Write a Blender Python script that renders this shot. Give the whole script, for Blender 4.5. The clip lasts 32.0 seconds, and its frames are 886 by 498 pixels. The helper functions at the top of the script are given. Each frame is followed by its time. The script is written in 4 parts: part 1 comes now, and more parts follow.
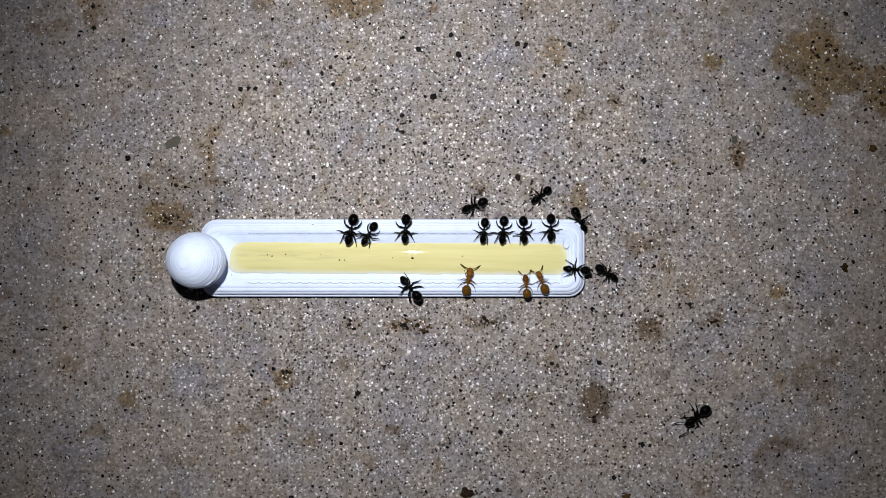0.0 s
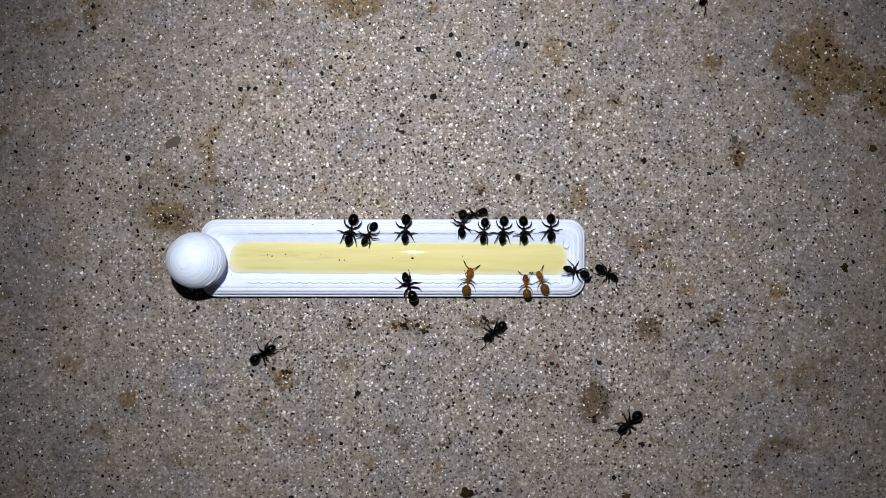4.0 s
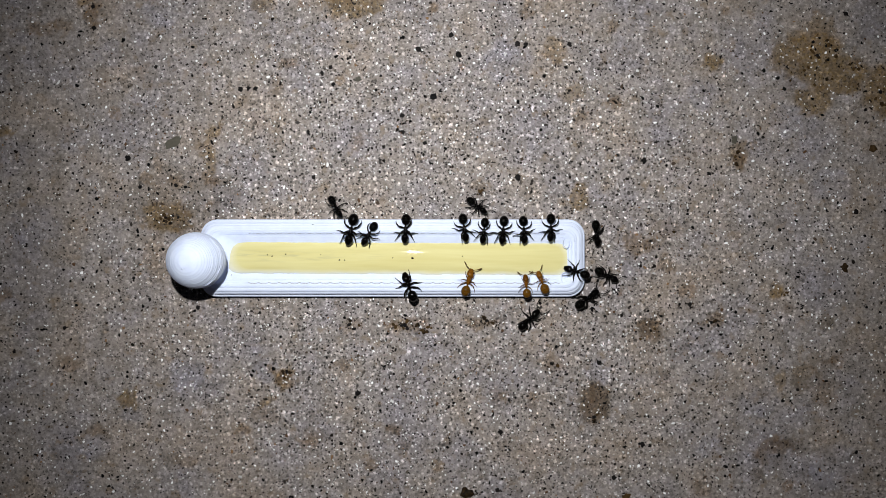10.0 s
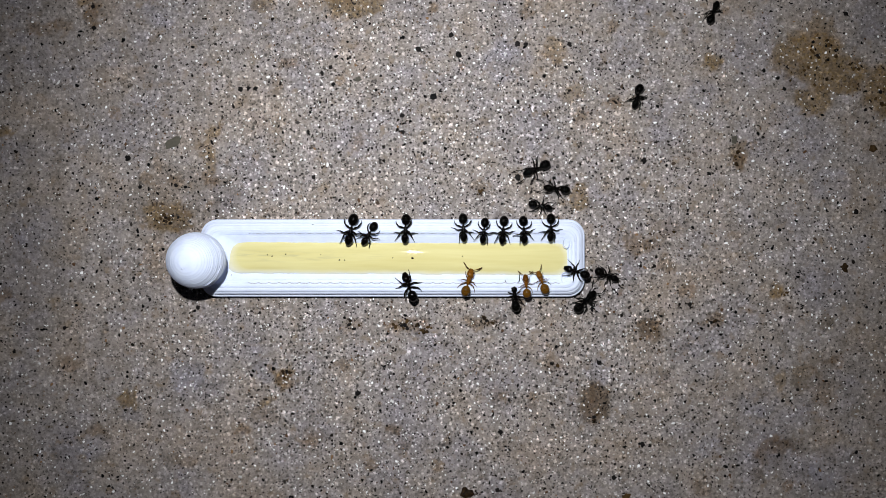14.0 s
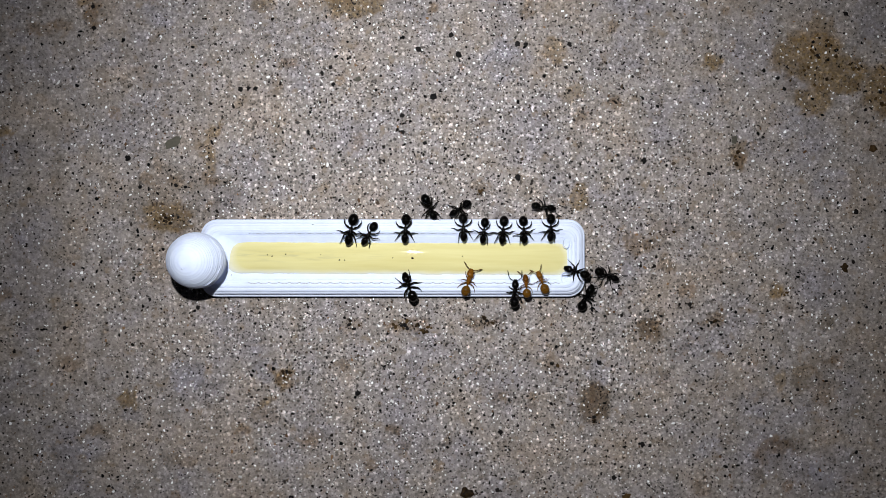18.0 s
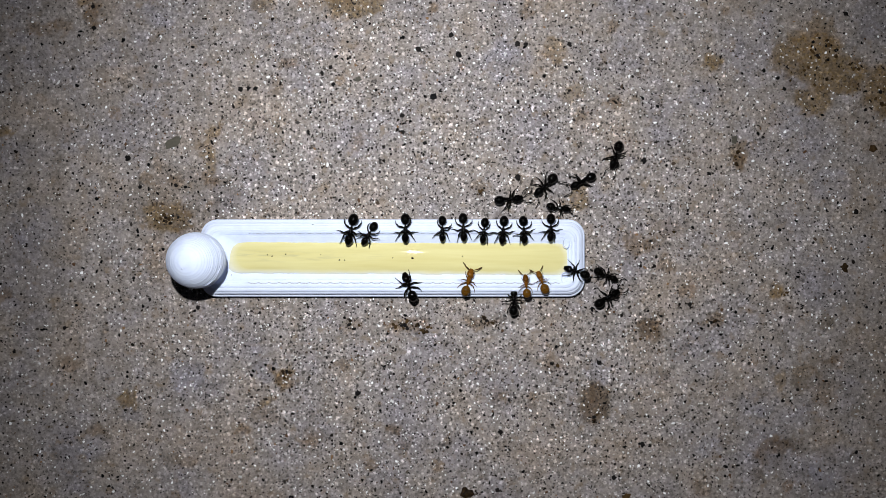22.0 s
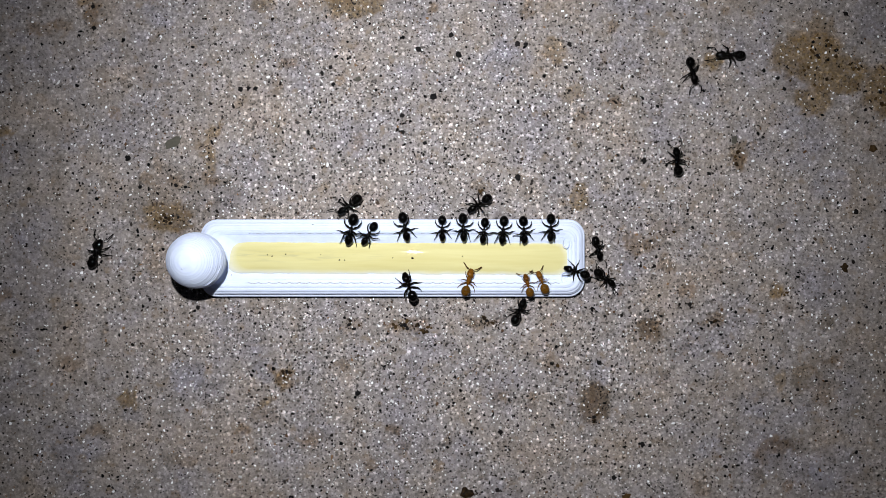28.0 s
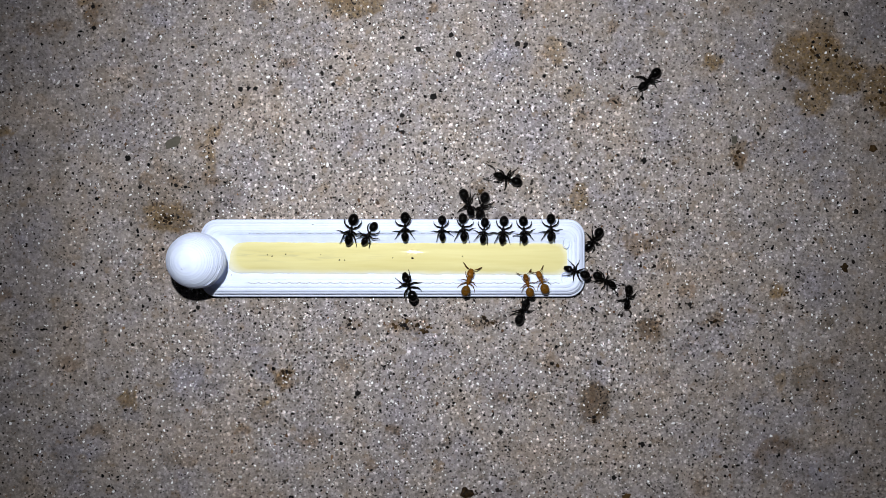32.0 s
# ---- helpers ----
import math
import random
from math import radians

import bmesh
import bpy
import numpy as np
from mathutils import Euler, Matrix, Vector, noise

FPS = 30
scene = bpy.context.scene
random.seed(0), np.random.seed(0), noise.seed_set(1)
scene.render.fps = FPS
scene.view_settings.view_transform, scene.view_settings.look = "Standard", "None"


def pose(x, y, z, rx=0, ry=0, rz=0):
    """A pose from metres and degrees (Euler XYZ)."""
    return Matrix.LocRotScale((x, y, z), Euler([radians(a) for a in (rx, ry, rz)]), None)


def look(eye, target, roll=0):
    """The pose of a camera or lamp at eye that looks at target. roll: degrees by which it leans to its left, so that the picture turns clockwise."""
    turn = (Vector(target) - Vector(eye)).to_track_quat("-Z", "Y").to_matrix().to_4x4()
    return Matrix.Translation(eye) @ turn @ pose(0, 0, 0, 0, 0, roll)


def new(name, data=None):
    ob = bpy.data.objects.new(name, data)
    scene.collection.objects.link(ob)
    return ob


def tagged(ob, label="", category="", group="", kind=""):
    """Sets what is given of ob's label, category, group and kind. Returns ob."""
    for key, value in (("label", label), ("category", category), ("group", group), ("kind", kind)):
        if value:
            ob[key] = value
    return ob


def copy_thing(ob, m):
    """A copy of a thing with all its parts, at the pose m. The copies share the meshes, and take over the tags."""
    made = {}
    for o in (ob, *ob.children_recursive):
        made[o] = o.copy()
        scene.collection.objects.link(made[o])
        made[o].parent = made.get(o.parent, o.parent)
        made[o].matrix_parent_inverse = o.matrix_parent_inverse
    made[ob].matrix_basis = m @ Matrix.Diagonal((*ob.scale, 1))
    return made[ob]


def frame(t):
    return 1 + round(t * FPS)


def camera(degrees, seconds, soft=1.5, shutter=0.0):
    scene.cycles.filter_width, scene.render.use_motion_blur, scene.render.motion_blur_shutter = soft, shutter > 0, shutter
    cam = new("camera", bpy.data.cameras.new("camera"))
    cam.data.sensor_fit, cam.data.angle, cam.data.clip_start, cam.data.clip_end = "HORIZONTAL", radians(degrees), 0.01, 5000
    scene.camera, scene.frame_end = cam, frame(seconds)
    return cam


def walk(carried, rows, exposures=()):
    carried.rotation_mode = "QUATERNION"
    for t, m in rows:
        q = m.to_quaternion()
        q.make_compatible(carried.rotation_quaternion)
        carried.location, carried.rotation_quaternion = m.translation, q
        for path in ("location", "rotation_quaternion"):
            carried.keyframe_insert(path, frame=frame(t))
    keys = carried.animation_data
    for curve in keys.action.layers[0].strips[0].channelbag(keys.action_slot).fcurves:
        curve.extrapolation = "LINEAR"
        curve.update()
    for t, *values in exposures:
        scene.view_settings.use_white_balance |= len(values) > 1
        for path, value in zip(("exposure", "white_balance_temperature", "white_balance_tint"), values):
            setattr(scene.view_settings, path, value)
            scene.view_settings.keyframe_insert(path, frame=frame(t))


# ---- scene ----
# A still camera a hand's width over a concrete floor at night, looking straight down.
MM = 0.001
EYE = 0.09126
cam = camera(69.0, 32.0, soft=0.7)
walk(cam, [(0, pose(0, 0, EYE)), (32, pose(0, 0, EYE))], exposures=[(0, 0.0, 6440, 10), (6, 0.0, 6660, 9), (9, 0.0, 6660, 9), (13, 0.05, 6520, 10), (20, 0.04, 6480, 10), (28, 0.13, 6360, 11), (32, 0.11, 6360, 11)])

# ---- light: night outdoors, one small white lamp beside the lens ----
world = bpy.data.worlds.new("night")
scene.world = world
world.use_nodes = True
world.node_tree.nodes["Background"].inputs[0].default_value = (0.5, 0.6, 0.8, 1)
world.node_tree.nodes["Background"].inputs[1].default_value = 0.002

lamp_data = bpy.data.lights.new("torch_light", "SPOT")
lamp_data.energy = 0.486
lamp_data.color = (0.95, 0.97, 1.0)
lamp_data.spot_size = radians(106)
lamp_data.spot_blend = 1.0
lamp_data.shadow_soft_size = 1.6 * MM
lamp = new("torch_light", lamp_data)
lamp.matrix_world = look((-8.0 * MM, 24.5 * MM, 92 * MM), (2.0 * MM, 2.0 * MM, 0))


# ---- materials ----
def material(name):
    m = bpy.data.materials.new(name)
    m.use_nodes = True
    return m, m.node_tree.nodes, m.node_tree.links, m.node_tree.nodes["Principled BSDF"]


def ramp(nodes, links, source, stops, constant=False):
    r = nodes.new("ShaderNodeValToRGB")
    r.color_ramp.interpolation = "CONSTANT" if constant else "LINEAR"
    while len(r.color_ramp.elements) < len(stops):
        r.color_ramp.elements.new(0.5)
    for e, (p, c) in zip(r.color_ramp.elements, stops):
        e.position, e.color = p, (*c, 1)
    links.new(source, r.inputs[0])
    return r.outputs[0]


def blend(nodes, links, factor, a, b, mode="MIX"):
    m = nodes.new("ShaderNodeMix")
    m.data_type, m.blend_type = "RGBA", mode
    for value, slot in ((factor, 0), (a, 6), (b, 7)):
        if isinstance(value, bpy.types.NodeSocket):
            links.new(value, m.inputs[slot])
        else:
            m.inputs[slot].default_value = value if slot == 0 else (*value, 1)
    return m.outputs[2]


def maths(nodes, links, op, *values):
    m = nodes.new("ShaderNodeMath")
    m.operation = op
    for i, v in enumerate(values):
        if isinstance(v, bpy.types.NodeSocket):
            links.new(v, m.inputs[i])
        else:
            m.inputs[i].default_value = v
    return m.outputs[0]


def noise_at(nodes, links, vector, scale, detail=3, rough=0.55):
    n = nodes.new("ShaderNodeTexNoise")
    n.inputs["Scale"].default_value, n.inputs["Detail"].default_value = scale, detail
    n.inputs["Roughness"].default_value = rough
    links.new(vector, n.inputs["Vector"])
    return n


def bump(nodes, links, bsdf, height, strength, distance):
    b = nodes.new("ShaderNodeBump")
    b.inputs["Strength"].default_value, b.inputs["Distance"].default_value = strength, distance
    links.new(height, b.inputs["Height"])
    links.new(b.outputs[0], bsdf.inputs["Normal"])


# stains and painted edge shade: x, y, half length, half width in mm, and strength
OCHRE = [(51.6, 27.4, 5.2, 3.6, 1), (55.6, 24.6, 4.6, 3, 1), (52.4, 21, 2.6, 2.2, 0.9), (62.8, 22.2, 3.4, 3.8, 0.95), (53.6, 31.4, 1.6, 2, 0.6), (-12.5, 35, 4.6, 2.4, 0.9), (-38.9, 4.4, 3.7, 2.3, 1), (-44.7, -21.5, 1.7, 1.3, 1), (-24.6, -21.4, 1.1, 1, 0.8), (37.9, 26.5, 1.5, 1.5, 1), (41.8, 13.2, 1.4, 2.2, 0.7), (-22.8, -18.2, 1.5, 1.6, 0.9)]
OCHRE_SMALL = [(19.3, 7.4, 1.1, 2.4, 0.9), (-61.8, 16.8, 1.8, 0.7, 0.9), (-33, 13, 1.2, 2.6, 0.8), (15.7, 28, 2.2, 1.5, 0.75), (18, 22, 1.8, 1.5, 0.55), (-25, 34.6, 1.6, 1.3, 0.7), (-51, 35.2, 1.4, 1, 0.8), (-3.4, 12.5, 1, 0.9, 0.7), (-32.7, 16.6, 1.2, 1, 0.8), (47.1, -6, 1.3, 1, 1), (50.9, -17.4, 1.9, 1.1, 0.6), (47.8, -18.6, 0.9, 1.1, 0.7)]
RUST = [(-4.5, -10.8, 3.2, 1.1, 0.8), (5, -10.4, 2.2, 0.9, 0.9), (31.5, 2.8, 2.4, 1.4, 0.5), (27.8, 0.6, 3, 1.3, 0.9), (-13, -10.9, 1.6, 1.3, 0.6), (15.3, -16.3, 1.7, 1.1, 0.6), (45, -29, 1.2, 1.7, 0.5), (-40.6, -1.8, 1.5, 4.2, 0.45), (38.3, -10, 1.7, 0.9, 0.9), (34.6, -5.8, 1.3, 1, 0.8), (-18.5, -26.5, 1.4, 1, 0.5), (4.9, 9, 1.1, 1, 0.6), (62, 14, 2.2, 1.5, 0.5)]
RUST_SMALL = [(-37.7, 9.6, 1.2, 1, 0.7), (-40.5, 12, 1, 0.9, 0.7), (-33.1, 10.2, 1.1, 1, 0.9), (41.8, 12.6, 1.1, 1.9, 0.9), (23.7, 31.7, 0.8, 0.8, 0.8), (-23.8, 23.3, 1.2, 1, 0.6), (-11.8, 15.3, 0.9, 1.4, 0.7), (-18.6, -27.6, 1.3, 1, 0.8), (-14.2, -16.4, 1.1, 0.9, 0.7), (31.3, -2.4, 1.2, 1, 0.7), (7.7, -20.4, 1.2, 1, 0.5), (-22.4, -18.4, 1.4, 1.5, 0.7)]
# broad entries at x -57 and 60 are edge shade painted into the colour
GREY_AND_EDGE_SHADE = [(21.6, -21.9, 2.5, 2.9, 0.8), (29.4, -11.4, 1.9, 2.0, 0.8), (50.6, -19.1, 1.5, 1.0, 0.8), (54.2, -10.4, 1.2, 1.6, 0.8), (49.7, -27.6, 1.5, 1.2, 0.8), (53.3, -16.4, 1.6, 2.0, 0.5), (-57.0, 12.0, 5.0, 10.0, 0.12), (-37.0, 7.0, 9.0, 4.5, 0.45),
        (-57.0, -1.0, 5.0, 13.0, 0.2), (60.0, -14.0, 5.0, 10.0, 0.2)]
EARTH = [(21.5, -21.6, 2, 2.6, 0.91), (29.4, -11.3, 1.7, 1.7, 0.98), (47.8, -28, 2.2, 1.3, 0.91), (-55.5, 31.3, 3.6, 1, 0.78), (-49.5, 33, 0.9, 1.8, 1), (-21.9, 26.5, 1.4, 0.8, 0.91), (-1.5, 33.7, 0.9, 0.8, 1), (19.7, 18.9, 1.3, 0.8, 0.78), (24.5, 20.9, 0.9, 1, 1), (12.1, 34.1, 0.9, 2, 0.78), (5.7, 17.7, 0.9, 0.8, 0.65), (-52.7, -16.3, 1.6, 0.8, 0.65), (-49.1, -25.3, 1.3, 0.8, 0.78), (-36.3, -30.3, 1.8, 0.8, 0.65)]
EARTH_FAR = [(-28.3, -25.5, 1, 0.8, 0.91), (-25.1, -23.5, 2.2, 1.1, 0.45), (55.7, -15.9, 1.4, 0.8, 0.91), (54.1, -19.9, 2.1, 1.8, 0.59), (46.5, -27.5, 2.4, 1.1, 0.65), (36.5, -33.9, 1.1, 1.3, 0.65), (-61.9, -6.3, 1, 0.8, 0.91), (41.3, 1.9, 1, 0.8, 0.65), (-42.7, 25.3, 1.3, 0.8, 0.52), (-7.1, -25.5, 0.9, 0.8, 0.91)]
COOL = [(-52.3, 15.7, 2.2, 2, 0.75), (-40.3, 33.7, 2.7, 2.4, 0.75), (-47.5, 27.7, 2, 1.8, 0.75), (-36.3, -17.9, 2.5, 2.2, 0.75), (-49.1, -27.9, 2, 1.8, 0.75), (-44.3, -23.5, 1.6, 1.4, 0.75), (-25.1, -17.1, 1.8, 1.6, 0.75), (-17.1, 29.7, 2.9, 2.6, 0.75), (36.9, 22.1, 2.3, 2.1, 0.75), (48.5, 18.1, 2.5, 2.2, 0.75), (54.9, 8.9, 2.9, 2.6, 0.75), (44.5, -21.9, 2.5, 2.2, 0.75), (55.7, -31.1, 3.8, 3.4, 0.75), (38.1, -27.9, 1.8, 1.6, 0.75), (-57.9, 3.3, 3.6, 3.2, 0.75), (22.1, -17.5, 2, 1.8, 0.75), (9.3, 26.5, 3.4, 3, 0.75)]


def specks(n, l, vector, scale, share, least, most, seed):
    """A mask of round grains with soft edges: share of the cells that hold one, its least and greatest radius in cells."""
    move = n.new("ShaderNodeVectorMath")
    l.new(vector, move.inputs[0])
    move.inputs[1].default_value = (seed, seed * 2, 0)
    cell = n.new("ShaderNodeTexVoronoi")
    cell.voronoi_dimensions = "2D"
    cell.inputs["Scale"].default_value = scale
    l.new(move.outputs[0], cell.inputs["Vector"])
    pick = n.new("ShaderNodeSeparateColor")
    l.new(cell.outputs["Color"], pick.inputs[0])
    size = maths(n, l, "MULTIPLY_ADD", maths(n, l, "POWER", pick.outputs[1], 2.0), 1.12 * most - least, least)
    edge = maths(n, l, "DIVIDE", maths(n, l, "SUBTRACT", size, cell.outputs["Distance"]), 0.13)
    edge = maths(n, l, "MINIMUM", maths(n, l, "MAXIMUM", edge, 0.0), 1.0)
    crowd = maths(n, l, "MULTIPLY_ADD", noise_at(n, l, move.outputs[0], 0.7, 2).outputs["Fac"], 2.4 * share, -0.2 * share)
    held = maths(n, l, "MULTIPLY", maths(n, l, "LESS_THAN", pick.outputs[0], crowd), maths(n, l, "MULTIPLY_ADD", pick.outputs[2], 0.65, 0.35))
    coarse = n.new("ShaderNodeAttribute")
    coarse.attribute_name = "coarse"
    return maths(n, l, "MULTIPLY", maths(n, l, "MULTIPLY", edge, held), coarse.outputs["Fac"])


def concrete():
    m, n, l, b = material("sandy_concrete")
    geo = n.new("ShaderNodeNewGeometry")
    scale = n.new("ShaderNodeVectorMath")
    scale.operation = "SCALE"
    scale.inputs["Scale"].default_value = 1000
    l.new(geo.outputs["Position"], scale.inputs[0])
    mm = scale.outputs[0]
    jitter = noise_at(n, l, mm, 3.5, 4, 0.7)
    warp = n.new("ShaderNodeVectorMath")
    warp.operation = "MULTIPLY_ADD"
    l.new(jitter.outputs["Color"], warp.inputs[0])
    warp.inputs[1].default_value = (0.55, 0.55, 0.55)
    l.new(mm, warp.inputs[2])
    cells = n.new("ShaderNodeTexVoronoi")
    cells.inputs["Scale"].default_value = 2.8
    l.new(warp.outputs[0], cells.inputs["Vector"])
    fine = n.new("ShaderNodeTexVoronoi")
    fine.inputs["Scale"].default_value = 1.7
    l.new(warp.outputs[0], fine.inputs["Vector"])
    split = n.new("ShaderNodeSeparateColor")
    l.new(cells.outputs["Color"], split.inputs[0])
    split2 = n.new("ShaderNodeSeparateColor")
    l.new(fine.outputs["Color"], split2.inputs[0])
    grit = noise_at(n, l, warp.outputs[0], 2.3, 3, 0.65)
    colour = ramp(n, l, grit.outputs["Fac"], [(0.30, (0.13, 0.114, 0.104)), (0.42, (0.205, 0.18, 0.166)), (0.52, (0.255, 0.225, 0.209)), (0.62, (0.305, 0.272, 0.255)), (0.72, (0.39, 0.36, 0.34))])
    # soft-edged grains of sand, dark and pale, flush with the slab
    for scale_mm, share, least, most, tint, seed in ((1.3, 0.62, 0.12, 0.36, (0.14, 0.127, 0.117), 1.3), (1.9, 0.6, 0.16, 0.42, (0.10, 0.09, 0.083), 7.7), (1.3, 0.5, 0.13, 0.38, (2.8, 2.84, 2.9), 4.1), (1.85, 0.5, 0.16, 0.44, (2.1, 2.1, 2.13), 9.2)):
        colour = blend(n, l, specks(n, l, warp.outputs[0], scale_mm, share, least, most, seed), colour, tint, "MULTIPLY")
    # sparse larger grains: dark, tan and clear quartz
    dots = maths(n, l, "LESS_THAN", fine.outputs["Distance"], maths(n, l, "MULTIPLY_ADD", split2.outputs[2], 0.22, 0.08))
    kinds = ramp(n, l, split2.outputs[0], [(0, (0.03, 0.027, 0.026)), (0.22, (0.09, 0.07, 0.055)), (0.34, (0.17, 0.11, 0.07)), (0.42, (0.22, 0.2, 0.18)), (0.85, (0.25, 0.225, 0.21)), (0.995, (0.7, 0.7, 0.69))], True)
    colour = blend(n, l, maths(n, l, "MULTIPLY", dots, 0.85), colour, kinds)
    broad = noise_at(n, l, mm, 0.09, 4)
    tint = ramp(n, l, broad.outputs["Fac"], [(0.34, (0.845, 0.865, 0.955)), (0.5, (1, 1, 0.99)), (0.66, (1.05, 0.985, 0.89))])
    colour = blend(n, l, 1.0, colour, tint, "MULTIPLY")
    patch = noise_at(n, l, mm, 0.45, 5)
    colour = blend(n, l, 1.0, colour, ramp(n, l, patch.outputs["Fac"], [(0.3, (0.74, 0.71, 0.67)), (0.5, (1, 1, 1)), (0.7, (1.13, 1.13, 1.2))]), "MULTIPLY")
    tan = noise_at(n, l, mm, 0.5, 4)
    colour = blend(n, l, ramp(n, l, tan.outputs["Fac"], [(0.57, (0, 0, 0)), (0.72, (0.6, 0.6, 0.6))]), colour, (0.20, 0.14, 0.085))
    # small brownish spots of many sizes
    spots_cell = n.new("ShaderNodeTexVoronoi")
    spots_cell.inputs["Scale"].default_value = 0.22
    broken = noise_at(n, l, mm, 1.1, 4, 0.7)
    nudge = n.new("ShaderNodeVectorMath")
    nudge.operation = "MULTIPLY_ADD"
    l.new(broken.outputs["Color"], nudge.inputs[0])
    nudge.inputs[1].default_value = (1.6, 1.6, 0)
    l.new(mm, nudge.inputs[2])
    l.new(nudge.outputs[0], spots_cell.inputs["Vector"])
    which = n.new("ShaderNodeSeparateColor")
    l.new(spots_cell.outputs["Color"], which.inputs[0])
    reach = maths(n, l, "MULTIPLY", maths(n, l, "POWER", which.outputs[0], 2.0), 0.27)
    inside = maths(n, l, "MULTIPLY", maths(n, l, "MAXIMUM", maths(n, l, "SUBTRACT", reach, spots_cell.outputs["Distance"]), 0.0), 14.0)
    inside = maths(n, l, "MULTIPLY", maths(n, l, "MINIMUM", inside, 1.0), maths(n, l, "MULTIPLY_ADD", split.outputs[2], 0.6, 0.3))
    hue = ramp(n, l, which.outputs[1], [(0, (0.55, 0.50, 0.46)), (0.35, (0.66, 0.52, 0.36)), (0.7, (0.62, 0.43, 0.28)), (0.9, (0.85, 0.86, 0.98))], True)
    colour = blend(n, l, inside, colour, hue, "MULTIPLY")
    # stains and the painted edge shade, broken up by the sand grains
    gaps = n.new("ShaderNodeMapRange")
    l.new(noise_at(n, l, mm, 1.3, 4, 0.65).outputs["Fac"], gaps.inputs["Value"])
    gaps.inputs["From Min"].default_value, gaps.inputs["From Max"].default_value = 0.36, 0.56
    gaps.inputs["To Min"].default_value, gaps.inputs["To Max"].default_value = 0.8, 1.0
    worn = maths(n, l, "MULTIPLY", gaps.outputs[0], maths(n, l, "MULTIPLY_ADD", split.outputs[1], 0.35, 0.75))
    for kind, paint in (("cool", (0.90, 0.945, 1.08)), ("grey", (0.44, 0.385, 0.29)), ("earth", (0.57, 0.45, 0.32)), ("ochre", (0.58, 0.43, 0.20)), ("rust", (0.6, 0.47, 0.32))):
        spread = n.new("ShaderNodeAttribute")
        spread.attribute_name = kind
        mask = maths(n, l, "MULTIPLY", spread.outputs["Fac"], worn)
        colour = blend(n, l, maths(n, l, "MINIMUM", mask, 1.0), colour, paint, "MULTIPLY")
    l.new(colour, b.inputs["Base Color"])
    b.inputs["Roughness"].default_value = 0.75
    height = maths(n, l, "ADD", cells.outputs["Distance"], maths(n, l, "MULTIPLY", fine.outputs["Distance"], 0.6))
    bump(n, l, b, maths(n, l, "MULTIPLY", height, -1.0), 0.6, 0.00005)
    return m


def sand(name, stops, rough):
    m, n, l, b = material(name)
    geo = n.new("ShaderNodeNewGeometry")
    l.new(ramp(n, l, geo.outputs["Random Per Island"], stops, True), b.inputs["Base Color"])
    b.inputs["Roughness"].default_value = rough
    b.inputs["Specular IOR Level"].default_value = 0.5 if rough < 0.5 else 0.08
    return m


def stone(name, dark, light, rough):
    m, n, l, b = material(name)
    geo = n.new("ShaderNodeNewGeometry")
    tex = noise_at(n, l, geo.outputs["Position"], 2500, 3)
    info = n.new("ShaderNodeObjectInfo")
    mix = maths(n, l, "MULTIPLY_ADD", info.outputs["Random"], 0.4, maths(n, l, "MULTIPLY", tex.outputs["Fac"], 0.6))
    l.new(ramp(n, l, mix, [(0.25, dark), (0.75, light)]), b.inputs["Base Color"])
    b.inputs["Roughness"].default_value = rough
    b.inputs["Specular IOR Level"].default_value = 0.12
    bump(n, l, b, tex.outputs["Fac"], 0.6, 0.0001)
    return m


def plastic():
    m, n, l, b = material("white_printed_plastic")
    geo = n.new("ShaderNodeNewGeometry")
    stretch = n.new("ShaderNodeMapping")
    stretch.inputs["Scale"].default_value = (400, 6000, 6000)
    l.new(geo.outputs["Position"], stretch.inputs["Vector"])
    tex = noise_at(n, l, stretch.outputs[0], 1.0, 3)
    dirt = noise_at(n, l, geo.outputs["Position"], 700, 4)
    c = ramp(n, l, dirt.outputs["Fac"], [(0.3, (0.665, 0.735, 0.93)), (0.5, (0.70, 0.775, 0.965)), (0.7, (0.725, 0.80, 0.99))])
    l.new(c, b.inputs["Base Color"])
    b.inputs["Roughness"].default_value = 0.6
    b.inputs["Specular IOR Level"].default_value = 0.3
    b.inputs["Subsurface Weight"].default_value = 0.2
    b.inputs["Subsurface Radius"].default_value = (1.0, 1.0, 1.0)
    b.inputs["Subsurface Scale"].default_value = 0.8 * MM
    bump(n, l, b, tex.outputs["Fac"], 0.35, 0.00005)
    return m


